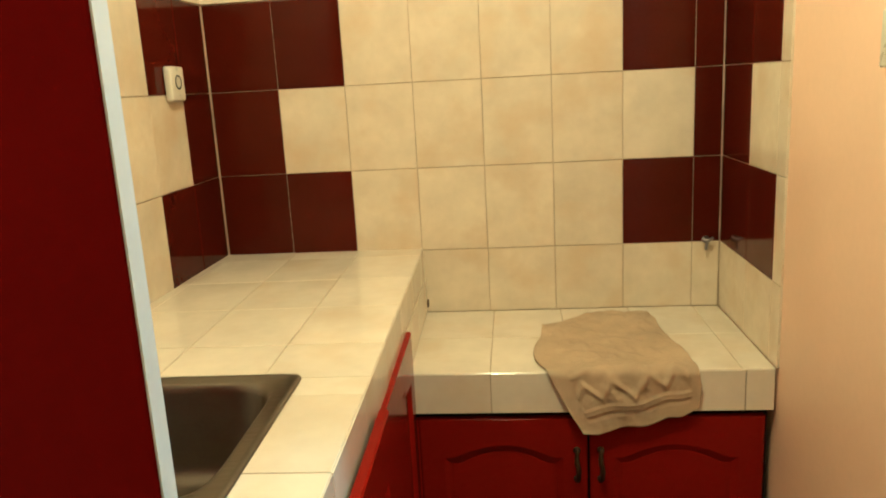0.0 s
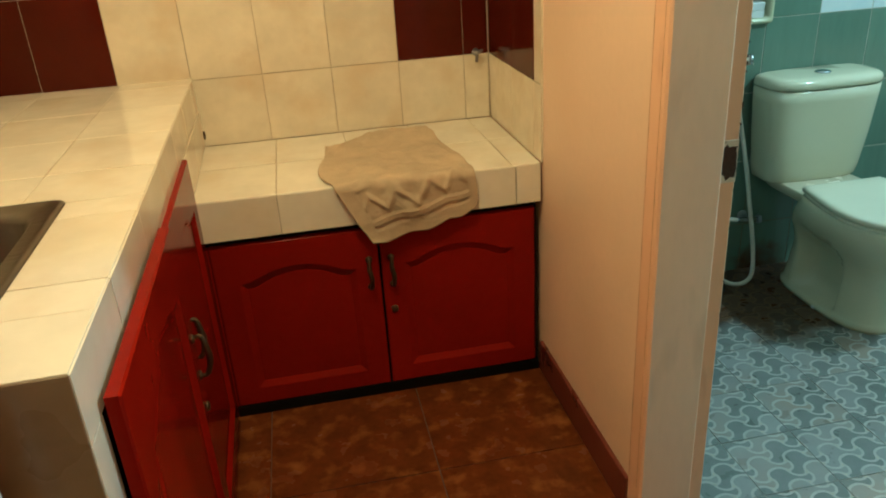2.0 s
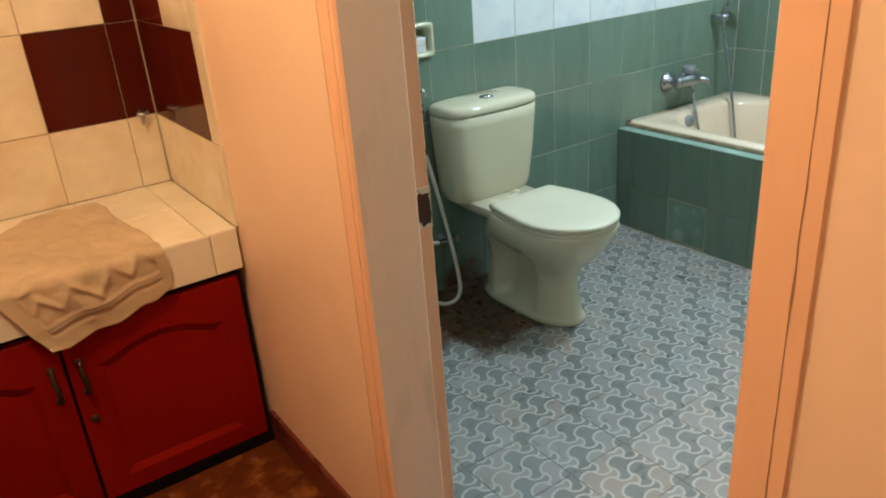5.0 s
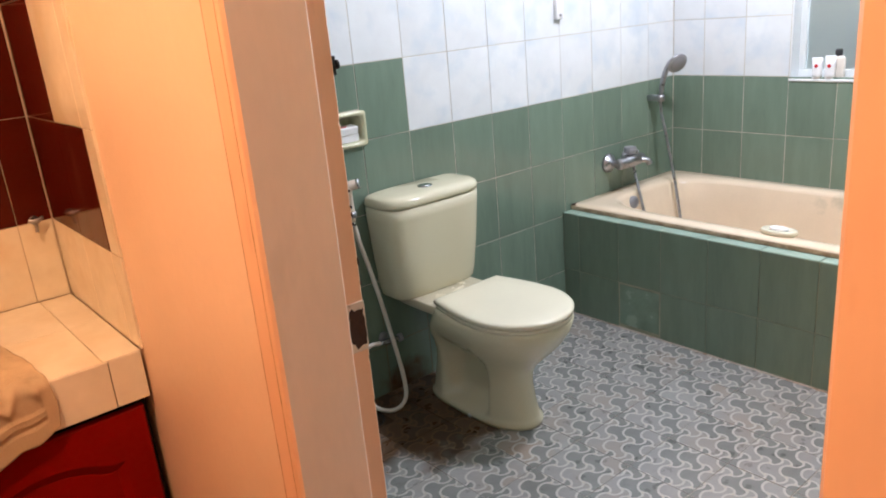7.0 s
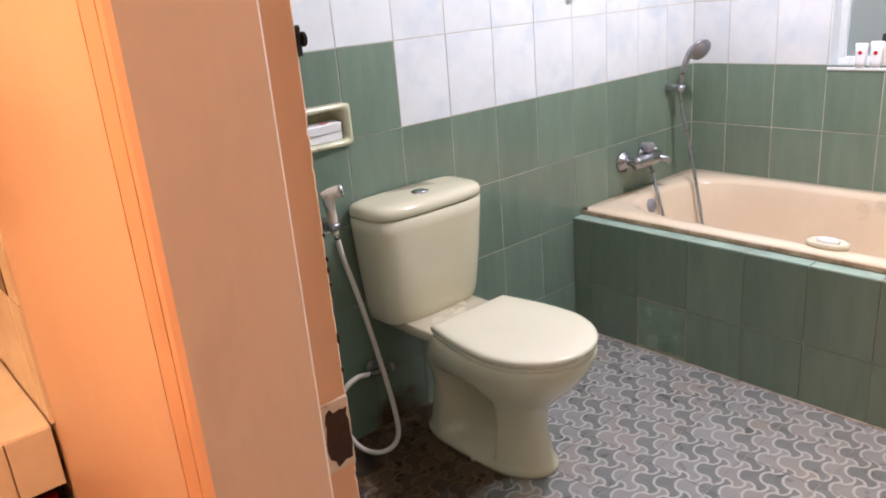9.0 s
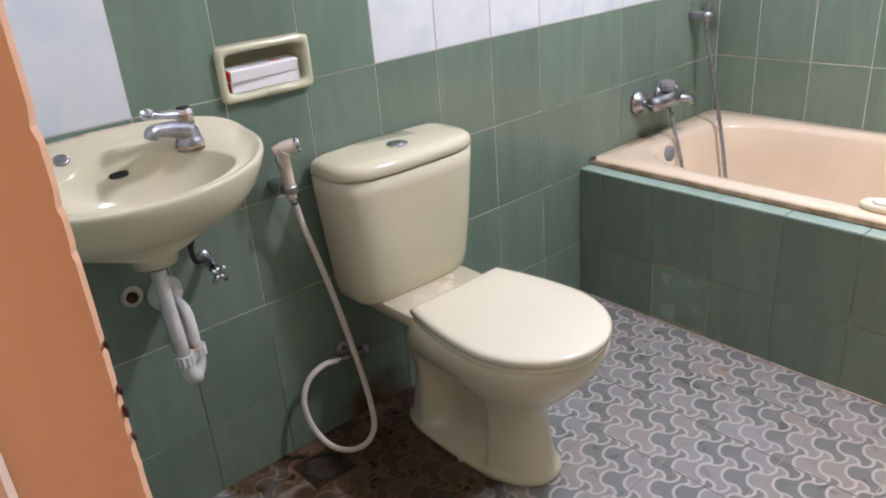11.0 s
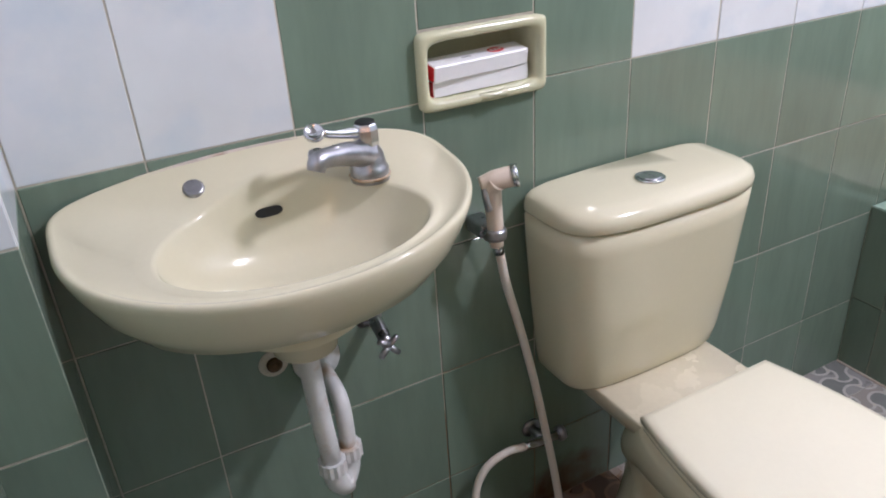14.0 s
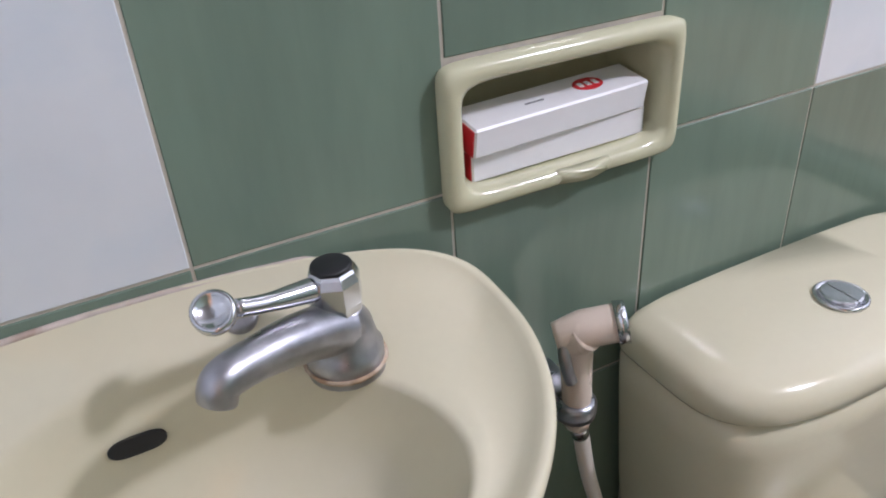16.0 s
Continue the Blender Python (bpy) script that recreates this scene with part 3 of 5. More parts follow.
low_counter = tagged(part("low_counter", box(C_X - 0.035, X_WALL - 0.008, L_Y + 0.0065, Y_KIT - 0.0015, LOW - 0.106, LOW - 0.003), "grout_cream"),
                     "low tiled kitchen counter with a thick cream edge", "counter")
SX0, SX1, SY0, SY1 = -0.60, -0.168, 0.865, 1.302
bm = box(SX1 - 0.015, C_X - 0.0045, C_Y0 + 0.0065, Y_KIT + 0.012, CZ - 0.09, CZ - 0.003)
box(X_LEFT + 0.002, SX0 + 0.015, C_Y0 + 0.0065, Y_KIT + 0.012, CZ - 0.09, CZ - 0.003, bm=bm)
box(SX0 + 0.015, SX1 - 0.015, C_Y0 + 0.0065, SY0 + 0.015, CZ - 0.09, CZ - 0.003, bm=bm)
box(SX0 + 0.015, SX1 - 0.015, SY1 - 0.015, Y_KIT + 0.012, CZ - 0.09, CZ - 0.003, bm=bm)
box(X_LEFT + 0.002, C_X - 0.0045, C_Y0 + 0.0065, C_Y0 + 0.06, KF, CZ - 0.09, bm=bm)
sink_counter = tagged(part("sink_counter", bm, "grout_cream"), "cream tiled sink counter with a tiled end pier", "counter")

part("side_panel", box(C_X - 0.02, C_X - 0.005, 1.80, Y_KIT + 0.012, LOW - 0.1, CZ - 0.09), "grout_cream", sink_counter)
steel_sink = empty("kitchen_sink", "stainless steel sink set into the tiled counter", "sink")
cx, hw = (SX0 + SX1) / 2, (SX1 - SX0) / 2
cyk = (SY0 + SY1) / 2
rings = [squircle(cx, SY0, SY1, CZ + 0.0005, hw, 96, 24), squircle(cx, SY0 + 0.002, SY1 - 0.002, CZ + 0.004, hw - 0.002, 96, 24),
         squircle(cx, SY0 + 0.010, SY1 - 0.010, CZ + 0.0055, hw - 0.010, 96, 18), squircle(cx, SY0 + 0.013, SY1 - 0.013, CZ + 0.003, hw - 0.013, 96, 16), squircle(cx, SY0 + 0.030, SY1 - 0.030, CZ + 0.002, hw - 0.030, 96, 9),
         squircle(cx, SY0 + 0.036, SY1 - 0.036, CZ - 0.003, hw - 0.036, 96, 6.5), squircle(cx, SY0 + 0.040, SY1 - 0.040, CZ - 0.014, hw - 0.040, 96, 6), squircle(cx, SY0 + 0.052, SY1 - 0.052, CZ - 0.14, hw - 0.052, 96, 5.5),
         squircle(cx, SY0 + 0.062, SY1 - 0.062, CZ - 0.158, hw - 0.062, 96, 5), squircle(cx, SY0 + 0.085, SY1 - 0.085, CZ - 0.168, hw - 0.085, 96, 4), squircle(cx, cyk - 0.04, cyk + 0.04, CZ - 0.174, 0.04, 96, 2)]
part("bowl", loft(rings, False, True), "steel", steel_sink, "", True)
part("drain", lathe([(0.038, 0), (0.036, 0.004), (0.02, 0.002), (0.001, 0.002)], (cx, cyk, CZ - 0.174), "z", 24), "chrome", steel_sink, "", True)

divider = empty("tall_panel", "tall red gloss panel with a white edge band", "panel")
part("board", box(X_LEFT + 0.004, -0.1075, 0.668, 0.692, KF, 2.25, 0.006, 3), "red_panel", divider)
part("edge_band", box(-0.1075, -0.1055, 0.668, 0.692, KF, 2.25), "white_edge", divider, "white edge band")

# socket on the side wall
socket = empty("wall_socket", "small cream wall socket on brown tiles", "socket")
part("plate", box(X_LEFT + 0.0005, X_LEFT + 0.022, 2.005, 2.085, 1.413, 1.503, 0.006, 3), "outlet_plastic", socket, "", True)
part("socket_hole", lathe([(0.019, 0), (0.019, 0.0016), (0.015, 0.0018), (0.014, -0.004)], (X_LEFT + 0.0215, 2.045, 1.462), "x", 20), "black_rubber", socket, "dark round socket hole", True)
part("screw", lathe([(0.003, 0), (0.002, 0.001)], (X_LEFT + 0.0218, 2.045, 1.495), "x", 10), "worn_chrome", socket)

switch = empty("wall_switch", "small cream light switch on the peach wall", "switch")
part("plate", box(X_WALL - 0.012, X_WALL - 0.0005, 1.295, 1.385, 1.41, 1.50, 0.004, 3), "outlet_plastic", switch, "", True)
part("rocker", box(X_WALL - 0.017, X_WALL - 0.011, 1.318, 1.362, 1.43, 1.48, 0.003, 2), "outlet_plastic", switch, "", True)

# gas tap at the back of the low counter
gas = empty("gas_valve", "small metal gas tap on the tiled wall", "valve")
part("spindle", lathe([(0.011, 0), (0.011, -0.004), (0.006, -0.006), (0.006, -0.022)], (0.768, Y_KIT - 0.0005, 0.936), "y", 16), "worn_chrome", gas, "", True)
part("lever", tube([(0.752, Y_KIT - 0.022, 0.941), (0.768, Y_KIT - 0.024, 0.937), (0.785, Y_KIT - 0.022, 0.944)], [0.005, 0.007, 0.004], 10, 4), "worn_chrome", gas, "", True)
part("nozzle", tube([(0.768, Y_KIT - 0.018, 0.936), (0.766, Y_KIT - 0.022, 0.922), (0.765, Y_KIT - 0.022, 0.91)], 0.0042, 10, 4), "worn_chrome", gas, "", True)
plug_hole = empty("gas_outlet", "small dark outlet in the counter side", "outlet")
part("ring", lathe([(0.012, 0), (0.012, 0.004), (0.006, 0.0045), (0.005, 0.001)], (C_X - 0.0005, 2.17, 0.80), "x", 16), "dark_brass", plug_hole, "", True)

# towel over the counter's edge
T_A, T_B, T_C, T_D = Vector((0.262, 2.112)), Vector((0.558, 2.195)), Vector((0.622, 1.692)), Vector((0.350, 1.628))
NU, NV = 110, 120
bm = bmesh.new()
grid = []
for j in range(NV + 1):
    v = j / NV
    row = []
    for i in range(NU + 1):
        u = i / NU
        p = T_A.lerp(T_B, u).lerp(T_D.lerp(T_C, u), v)
        round_off = max(0, abs(2 * u - 1) - 0.72) / 0.28 * max(0, abs(2 * v - 1) - 0.72) / 0.28
        p = p.lerp(T_A.lerp(T_C, 0.5), 0.045 * round_off)
        p.x += (0.034 * u - 0.036 * (1 - u)) * math.sin(math.pi * min(1, v * 0.93 + 0.03)) ** 1.2
        p = p + Vector((0.012 * math.sin(7 * v + 1) + 0.012 * (noise.noise((3 * v, 0.3, 4 * u))), 0.014 * noise.noise((4 * u, 7.7, 2 * v))))
        if v < 0.18:
            p.y += 0.034 * (1 - v / 0.18) * max(0, math.sin(math.pi * min(1, u * 1.1))) ** 1.5
        wrinkle = 0.017 * noise.noise((7 * p.x + 3, 11 * p.y, 1.5)) + 0.005 * noise.noise((17 * p.x + 4 * p.y, 26 * p.y, 4.0)) + 0.0035 * noise.noise((38 * p.x, 30 * p.y + 9 * p.x, 2.0)) + 0.0016 * noise.noise((80 * p.x, 80 * p.y, 9.0))
        edge = min(u, 1 - u, v, 1 - v)
        hem = 0.0022 * math.exp(-(edge / 0.012) ** 2)
        lift = 0.009 + 1.2 * wrinkle + hem + 0.004 * math.exp(-((v - 0.1) / 0.09) ** 2)
        band = 0.0
        if 0.64 < v < 0.93 and 0.10 < u < 0.93:
            s = (v - 0.79) / 0.055
            zig = 1.2 * math.asin(0.98 * math.sin(2 * math.pi * u * 4.4)) / 1.8
            band = 0.0058 * (math.exp(-((s - zig * 0.8) / 0.42) ** 2)) - 0.0018
            for line in (0.665, 0.695, 0.88, 0.90):
                band += 0.0045 * math.exp(-((v - line) / 0.007) ** 2)
        lift = 0.0065 + 0.004 * math.log(1 + math.exp((lift - 0.0065) / 0.004)) + band
        row.append((p, lift))
    grid.append(row)


def drape(p, lift):
    """A point of the cloth, lying on the counter or hanging over its rounded edge."""
    edge_y, r = L_Y - 0.004, 0.012
    s = edge_y + r - p.y
    if s < 0:
        return (p.x, p.y, LOW + lift)
    if s < r * math.pi / 2:
        return (p.x, edge_y + r - (r + lift) * math.sin(s / r), LOW - r + (r + lift) * math.cos(s / r))
    down = s - r * math.pi / 2
    return (p.x, edge_y - lift - 0.05 * down * (0.5 + 0.5 * math.sin(9 * p.x)), LOW - r - down)


upper = [[bm.verts.new(drape(p, lift)) for p, lift in row] for row in grid]
lower = [[bm.verts.new(drape(p, max(0.0012, lift - 0.0035))) for p, lift in row] for row in grid]
for j in range(NV):
    for i in range(NU):
        bm.faces.new((upper[j][i], upper[j + 1][i], upper[j + 1][i + 1], upper[j][i + 1]))
        bm.faces.new((lower[j][i], lower[j][i + 1], lower[j + 1][i + 1], lower[j + 1][i]))
for j in range(NV):
    for i in (0, NU):
        bm.faces.new((upper[j][i], upper[j + 1][i], lower[j + 1][i], lower[j][i]))
for i in range(NU):
    for j in (0, NV):
        bm.faces.new((upper[j][i], upper[j][i + 1], lower[j][i + 1], lower[j][i]))
bmesh.ops.recalc_face_normals(bm, faces=bm.faces[:])
tagged(part("hand_towel", bm, "towel", None, "", True), "crumpled beige terry towel with a zigzag band on the counter edge", "towel")

# ---- bathroom ----
# toilet
toilet = empty("toilet", "cream ceramic close-coupled toilet with its lid closed", "toilet")
TX = 1.978


def bowl_ring(y0, y1, z, w, pinch=0.0, shift=0.0):
    pts = squircle(TX + shift, y0, y1, z, w, 112, 2.3, 3.2, yc=y0 + 0.45 * (y1 - y0))
    out = []
    for x, y, zz in pts:
        k = 1 - pinch * min(1, max(0, (y - 1.965) / 0.03)) * min(1, max(0, (2.20 - y) / 0.05))
        out.append((TX + (x - TX) * k, y, zz))
    return out


rings = [bowl_ring(1.830, 2.31, 0.0, 0.106, 0.02), bowl_ring(1.828, 2.31, 0.014, 0.107, 0.02), bowl_ring(1.836, 2.30, 0.024, 0.101, 0.10), bowl_ring(1.842, 2.30, 0.034, 0.096, 0.58),
         bowl_ring(1.854, 2.29, 0.08, 0.092, 0.74), bowl_ring(1.862, 2.28, 0.14, 0.087, 0.76), bowl_ring(1.858, 2.275, 0.18, 0.089, 0.70), bowl_ring(1.842, 2.272, 0.21, 0.099, 0.54),
         bowl_ring(1.812, 2.27, 0.24, 0.115, 0.30), bowl_ring(1.776, 2.26, 0.275, 0.141, 0.12), bowl_ring(1.745, 2.24, 0.31, 0.160, 0.03),
         bowl_ring(1.723, 2.21, 0.35, 0.173), bowl_ring(1.714, 2.19, 0.38, 0.177), bowl_ring(1.718, 2.185, 0.392, 0.173)]
part("bowl", loft(rings), "ceramic", toilet, "", True)
bm = bmesh.new()
loft([squircle(TX, 2.09, 2.385, 0.345, 0.105, 40, 5), squircle(TX, 2.09, 2.388, 0.36, 0.135, 40, 5), squircle(TX, 2.06, 2.388, 0.389, 0.138, 40, 8), squircle(TX, 2.065, 2.384, 0.3935, 0.134, 40, 8)], bm=bm)
part("shelf", bm, "shelf_ceramic", toilet, "grimy ceramic shelf under the cistern", True)


def seat_outline(z, grow=0.0, n=30):
    pts = []
    yc, hw = 1.905, 0.180 + grow
    for i in range(n + 1):
        a = math.pi + math.pi * i / n
        pts.append((TX + hw * math.cos(a), yc + (0.200 + grow) * math.sin(a), z))
    for i in range(1, 11):
        t = i / 10
        pts.append((TX + hw + (0.146 + grow - hw) * (1 - math.cos(t * math.pi / 2 * 1.0)) ** 1.0, yc + t * (0.230 + grow), z))
    for i in range(10, 0, -1):
        t = i / 10
        pts.append((TX - (hw + (0.146 + grow - hw) * (1 - math.cos(t * math.pi / 2))), yc + t * (0.230 + grow), z))
    return pts


part("seat", loft([seat_outline(0.391, -0.012), seat_outline(0.393, -0.005), seat_outline(0.399, -0.004), seat_outline(0.404, -0.006), seat_outline(0.406, -0.012)]), "seat_plastic", toilet, "", True)
part("lid", loft([seat_outline(0.407, -0.010), seat_outline(0.409, -0.001), seat_outline(0.420, 0.0), seat_outline(0.425, -0.004), seat_outline(0.4275, -0.015), seat_outline(0.429, -0.06)]), "seat_plastic", toilet, "closed cream plastic lid", True)
for sx in (-0.075, 0.075):
    part("hinge", tube([(TX + sx - 0.022, 2.137, 0.404), (TX + sx + 0.022, 2.137, 0.404)], 0.009, 12, 2), "seat_plastic", toilet, "", True)
part("floor_bolt", lathe([(0.011, 0), (0.011, 0.008), (0.006, 0.014), (0.001, 0.015)], (TX - 0.098, 2.045, 0.0), "z", 16), "pvc", toilet, "", True)


def tank_ring(z, hw, y0, e=3.6):
    """A cistern section: flat front, broad rounded front corners, square at the wall."""
    pts = []
    for x, y, zz in squircle(TX - 0.005, y0, 2.388, z, hw + 0.007, 64, e, 12, yc=2.325):
        pts.append((x, y, zz))
    return pts


part("cistern", loft([tank_ring(0.388, 0.150, 2.262), tank_ring(0.391, 0.163, 2.252), tank_ring(0.40, 0.170, 2.246), tank_ring(0.43, 0.176, 2.240), tank_ring(0.55, 0.189, 2.226), tank_ring(0.68, 0.199, 2.216),
                      tank_ring(0.7195, 0.2005, 2.2135), tank_ring(0.7215, 0.188, 2.228)]), "ceramic", toilet, "", True)
part("cistern_lid", loft([tank_ring(0.7222, 0.188, 2.228), tank_ring(0.7245, 0.1995, 2.2145), tank_ring(0.728, 0.201, 2.210), tank_ring(0.740, 0.201, 2.210), tank_ring(0.751, 0.197, 2.215), tank_ring(0.758, 0.186, 2.228), tank_ring(0.7615, 0.160, 2.25), tank_ring(0.763, 0.08, 2.30)]), "ceramic", toilet, "", True)
button = part("flush_button", lathe([(0.026, 0), (0.026, 0.003), (0.0235, 0.0045), (0.022, 0.002)], (TX - 0.012, 2.294, 0.7625), "z", 28), "chrome", toilet, "chrome dual flush button", True)
for s in (-1, 1):
    b = bmesh.new()
    ring = [(TX - 0.012 + s * (0.0008 + 0.0195 * math.cos(a)), 2.294 + 0.0195 * math.sin(a)) for a in (-math.pi / 2 + math.pi * i / 14 for i in range(15))]
    loft([[(x, y, 0.764) for x, y in ring], [(x, y, 0.768) for x, y in ring], [(TX - 0.012 + (x - TX + 0.012) * 0.9, 2.294 + (y - 2.294) * 0.9, 0.7688) for x, y in ring]], bm=b)
    part("button_half", b, "chrome", button)

# wash basin
basin = empty("wash_basin", "cream ceramic wall-hung wash basin", "wash basin")
BX = 1.337


def rim_height(x, y):
    """How far the basin's rim plane rises towards the wall, highest in the middle of the back."""
    back = max(0.0, min(1.0, (y - 2.335) / 0.05))
    return 0.13 * (y - 2.12) + 0.043 * back * back * (3 - 2 * back) * (1 - 0.65 * min(1, abs((x - BX) / 0.27)) ** 2)


def basin_ring(k, z, lean=1.0, n=96, oval=None):
    """A ring of the basin: k scales the outer outline; lean: how far it follows the rim plane."""
    pts = []
    for i in range(n):
        a = 2 * math.pi * i / n
        c, s = math.cos(a), math.sin(a)
        ee = (6.0 if c < 0 else 3.6) if s > 0 else 2.05
        px = BX + k * 0.272 * math.copysign(abs(c) ** (2 / ee), c)
        py = 2.318 + (k * 0.0755 if s > 0 else k * 0.210) * math.copysign(abs(s) ** (2 / ee), s)
        if oval:
            ox, oy, rx, rf, rb = oval
            px, py = ox + rx * c, oy + (rb if s > 0 else rf) * s
        pts.append((px, py, z + lean * rim_height(px, py)))
    return pts


under = [basin_ring(0, 0.700, 0, oval=(1.325, 2.235, 0.03, 0.03, 0.03)), basin_ring(0, 0.703, 0, oval=(1.325, 2.235, 0.043, 0.043, 0.043)), basin_ring(0, 0.722, 0, oval=(1.325, 2.24, 0.050, 0.048, 0.08)),
         basin_ring(0, 0.732, 0, oval=(1.33, 2.25, 0.085, 0.07, 0.13)), basin_ring(0.60, 0.741, 0.1), basin_ring(0.80, 0.762, 0.3), basin_ring(0.91, 0.796, 0.5), basin_ring(0.97, 0.824, 0.9), basin_ring(0.995, 0.840),
         basin_ring(1.0, 0.848), basin_ring(0.995, 0.853), basin_ring(0.98, 0.8545), basin_ring(0.965, 0.853), basin_ring(0.947, 0.850)]


def bowl_in(k, z, lean=1.0, dy=0.0):
    return basin_ring(0, z, lean, oval=(1.344, 2.238 + dy, 0.176 * k, 0.098 * k, 0.120 * k))


inner = [bowl_in(1.022, 0.8468), bowl_in(0.995, 0.8455), bowl_in(0.980, 0.842), bowl_in(0.962, 0.834, 0.95), bowl_in(0.89, 0.818, 0.7, 0.002), bowl_in(0.79, 0.798, 0.4, 0.004), bowl_in(0.62, 0.783, 0.2, 0.004), bowl_in(0.40, 0.7735, 0, 0.002), bowl_in(0.17, 0.772, 0)]
dished = []
for f in (0.22, 0.5, 0.8):
    ring = []
    for p, q in zip(under[-1], inner[0]):
        p, q = Vector(p), Vector(q)
        m = p.lerp(q, f)
        m.z -= min(0.0055, 0.09 * (q - p).length) * math.sin(math.pi * f) ** 0.7
        ring.append(tuple(m))
    dished.append(ring)
part("bowl", loft(under + dished + inner), "ceramic", basin, "", True)
part("waste", lathe([(0.031, 0), (0.031, 0.003), (0.027, 0.0045), (0.022, 0.001), (0.020, 0.0015), (0.012, 0.009), (0.001, 0.011)], (1.335, 2.232, 0.7735), "z", 26), "chrome", basin, "chrome waste with a pop-up plug", True)
bm = bmesh.new()
slot = []
for i in range(24):
    a = 2 * math.pi * i / 24
    slot.append((0.019 * math.copysign(abs(math.cos(a)) ** 0.55, math.cos(a)), 0.0062 * math.sin(a)))
loft([[(1.334 + a, 2.3452 + 0.28 * b_, 0.852 + b_) for a, b_ in slot], [(1.334 + a, 2.358 + 0.28 * b_, 0.850 + b_) for a, b_ in slot]], bm=bm)
part("overflow_slot", bm, "black_rubber", basin, "dark overflow slot")
for name, place, size, tip in (("blank_plug", (1.248, 2.372, 0.898), 0.86, "chrome blanking plug"), ("chain_stay", (1.420, 2.376, 0.9035), 0.8, "small chrome chain stay")):
    b = lathe([(0.0165, -0.004), (0.0165, 0.003), (0.0145, 0.006), (0.012, 0.0065), (0.001, 0.0065)], (0, 0, 0), "z", 24)
    b.transform(Matrix.Translation(place) @ Vector((0.0, -0.55, 0.83)).to_track_quat("Z", "Y").to_matrix().to_4x4() @ Matrix.Diagonal((size, size, size, 1)))
    part(name, b, "worn_chrome", basin, tip, True)

sealing = []
for k in range(25):
    x = 1.165 + 0.325 * k / 24
    sealing.append((x, Y_BATH - 0.002, 0.8515 + rim_height(x, Y_BATH - 0.003) - (0.005 if k in (0, 24) else 0)))
part("sealant", tube(sealing, 0.0028, 8, 2), "old_sealant", basin, "discoloured sealant at the wall", True)
part("rust_ring", lathe([(0.027, 0), (0.0295, 0.0038), (0.0275, 0.0046), (0.024, 0.005)], (1.477, 2.325, 0.876), "z", 24), "rust_stain", basin, "rust stain round the tap", True)

tap = empty("basin_tap", "worn chrome pillar tap with a lever handle", "tap")
tx, ty, tz = 1.477, 2.325, 0.887
part("base", lathe([(0.027, -0.015), (0.027, 0.003), (0.0245, 0.006), (0.023, 0.014), (0.021, 0.024), (0.0165, 0.032), (0.0155, 0.036)], (tx, ty, tz), "z", 26), "worn_chrome", tap, "", True)
part("spout", tube([(tx + 0.002, ty - 0.002, tz + 0.020), (tx - 0.032, ty - 0.018, tz + 0.034), (tx - 0.062, ty - 0.033, tz + 0.042), (tx - 0.085, ty - 0.045, tz + 0.044), (tx - 0.091, ty - 0.048, tz + 0.033)], [0.019, 0.0165, 0.0135, 0.0128, 0.0116], 18, 8), "worn_chrome", tap, "", True)
part("valve_body", lathe([(0.0155, 0.034), (0.0175, 0.036), (0.0182, 0.042), (0.0182, 0.058), (0.016, 0.064), (0.0145, 0.066)], (tx, ty, tz), "z", 8), "chrome", tap)
part("cap", lathe([(0.0135, 0.066), (0.0135, 0.0685), (0.012, 0.0693), (0.001, 0.0695)], (tx, ty, tz), "z", 22), "black_rubber", tap, "round black cap", True)
lev = part("lever", tube([(tx - 0.012, ty - 0.003, tz + 0.056), (tx - 0.045, ty - 0.012, tz + 0.063), (tx - 0.066, ty - 0.018, tz + 0.070)], [0.0085, 0.006, 0.006], 12, 6), "chrome", tap, "", True)
d = Vector((-0.15, -0.62, 0.77)).normalized()
q = d.to_track_quat("Z", "Y").to_matrix().to_4x4()
b = lathe([(0.0120, -0.004), (0.0135, -0.002), (0.0135, 0.002), (0.0122, 0.004), (0.0102, 0.0042), (0.0095, 0.0025), (0.001, 0.0025)], (0, 0, 0), "z", 26)
b.transform(Matrix.Translation((tx - 0.078, ty - 0.021, tz + 0.074)) @ q)
part("lever_disc", b, "chrome", lev, "", True)

trap = empty("drain_trap", "stained white plastic bottle trap under the basin", "pipe")
part("tailpipe", tube([(1.325, 2.235, 0.703), (1.328, 2.238, 0.60), (1.336, 2.243, 0.485)], 0.0148, 16, 3), "pvc", trap, "", True)
part("rubber_ring", lathe([(0.028, 0), (0.030, 0.004), (0.028, 0.008)], (1.325, 2.235, 0.694), "z", 20), "black_rubber", trap, "", True)
for c in ((1.336, 2.243, 0.468), (1.371, 2.268, 0.462)):
    ringo = [(0.0190 if k % 2 else 0.0212) for k in range(24)]
    b = bmesh.new()
    loft([[(c[0] + r * math.cos(2 * math.pi * k / 24), c[1] + r * math.sin(2 * math.pi * k / 24), c[2] + h) for k, r in enumerate(ringo)] for h in (0, 0.022)], bm=b)
    part("nut", b, "pvc", trap, "ribbed collar nut")
part("bend", tube([(1.336, 2.243, 0.475), (1.339, 2.245, 0.445), (1.352, 2.254, 0.428), (1.367, 2.265, 0.442), (1.371, 2.268, 0.468)], 0.0165, 16, 6), "pvc", trap, "", True)
part("cleanout", tube([(1.352, 2.254, 0.436), (1.353, 2.253, 0.416)], 0.016, 16, 1), "pvc", trap, "", True)
part("outlet_pipe", tube([(1.371, 2.268, 0.47), (1.372, 2.270, 0.53), (1.374, 2.288, 0.558), (1.376, 2.33, 0.562), (1.377, 2.393, 0.562)], 0.0128, 16, 6), "pvc", trap, "", True)
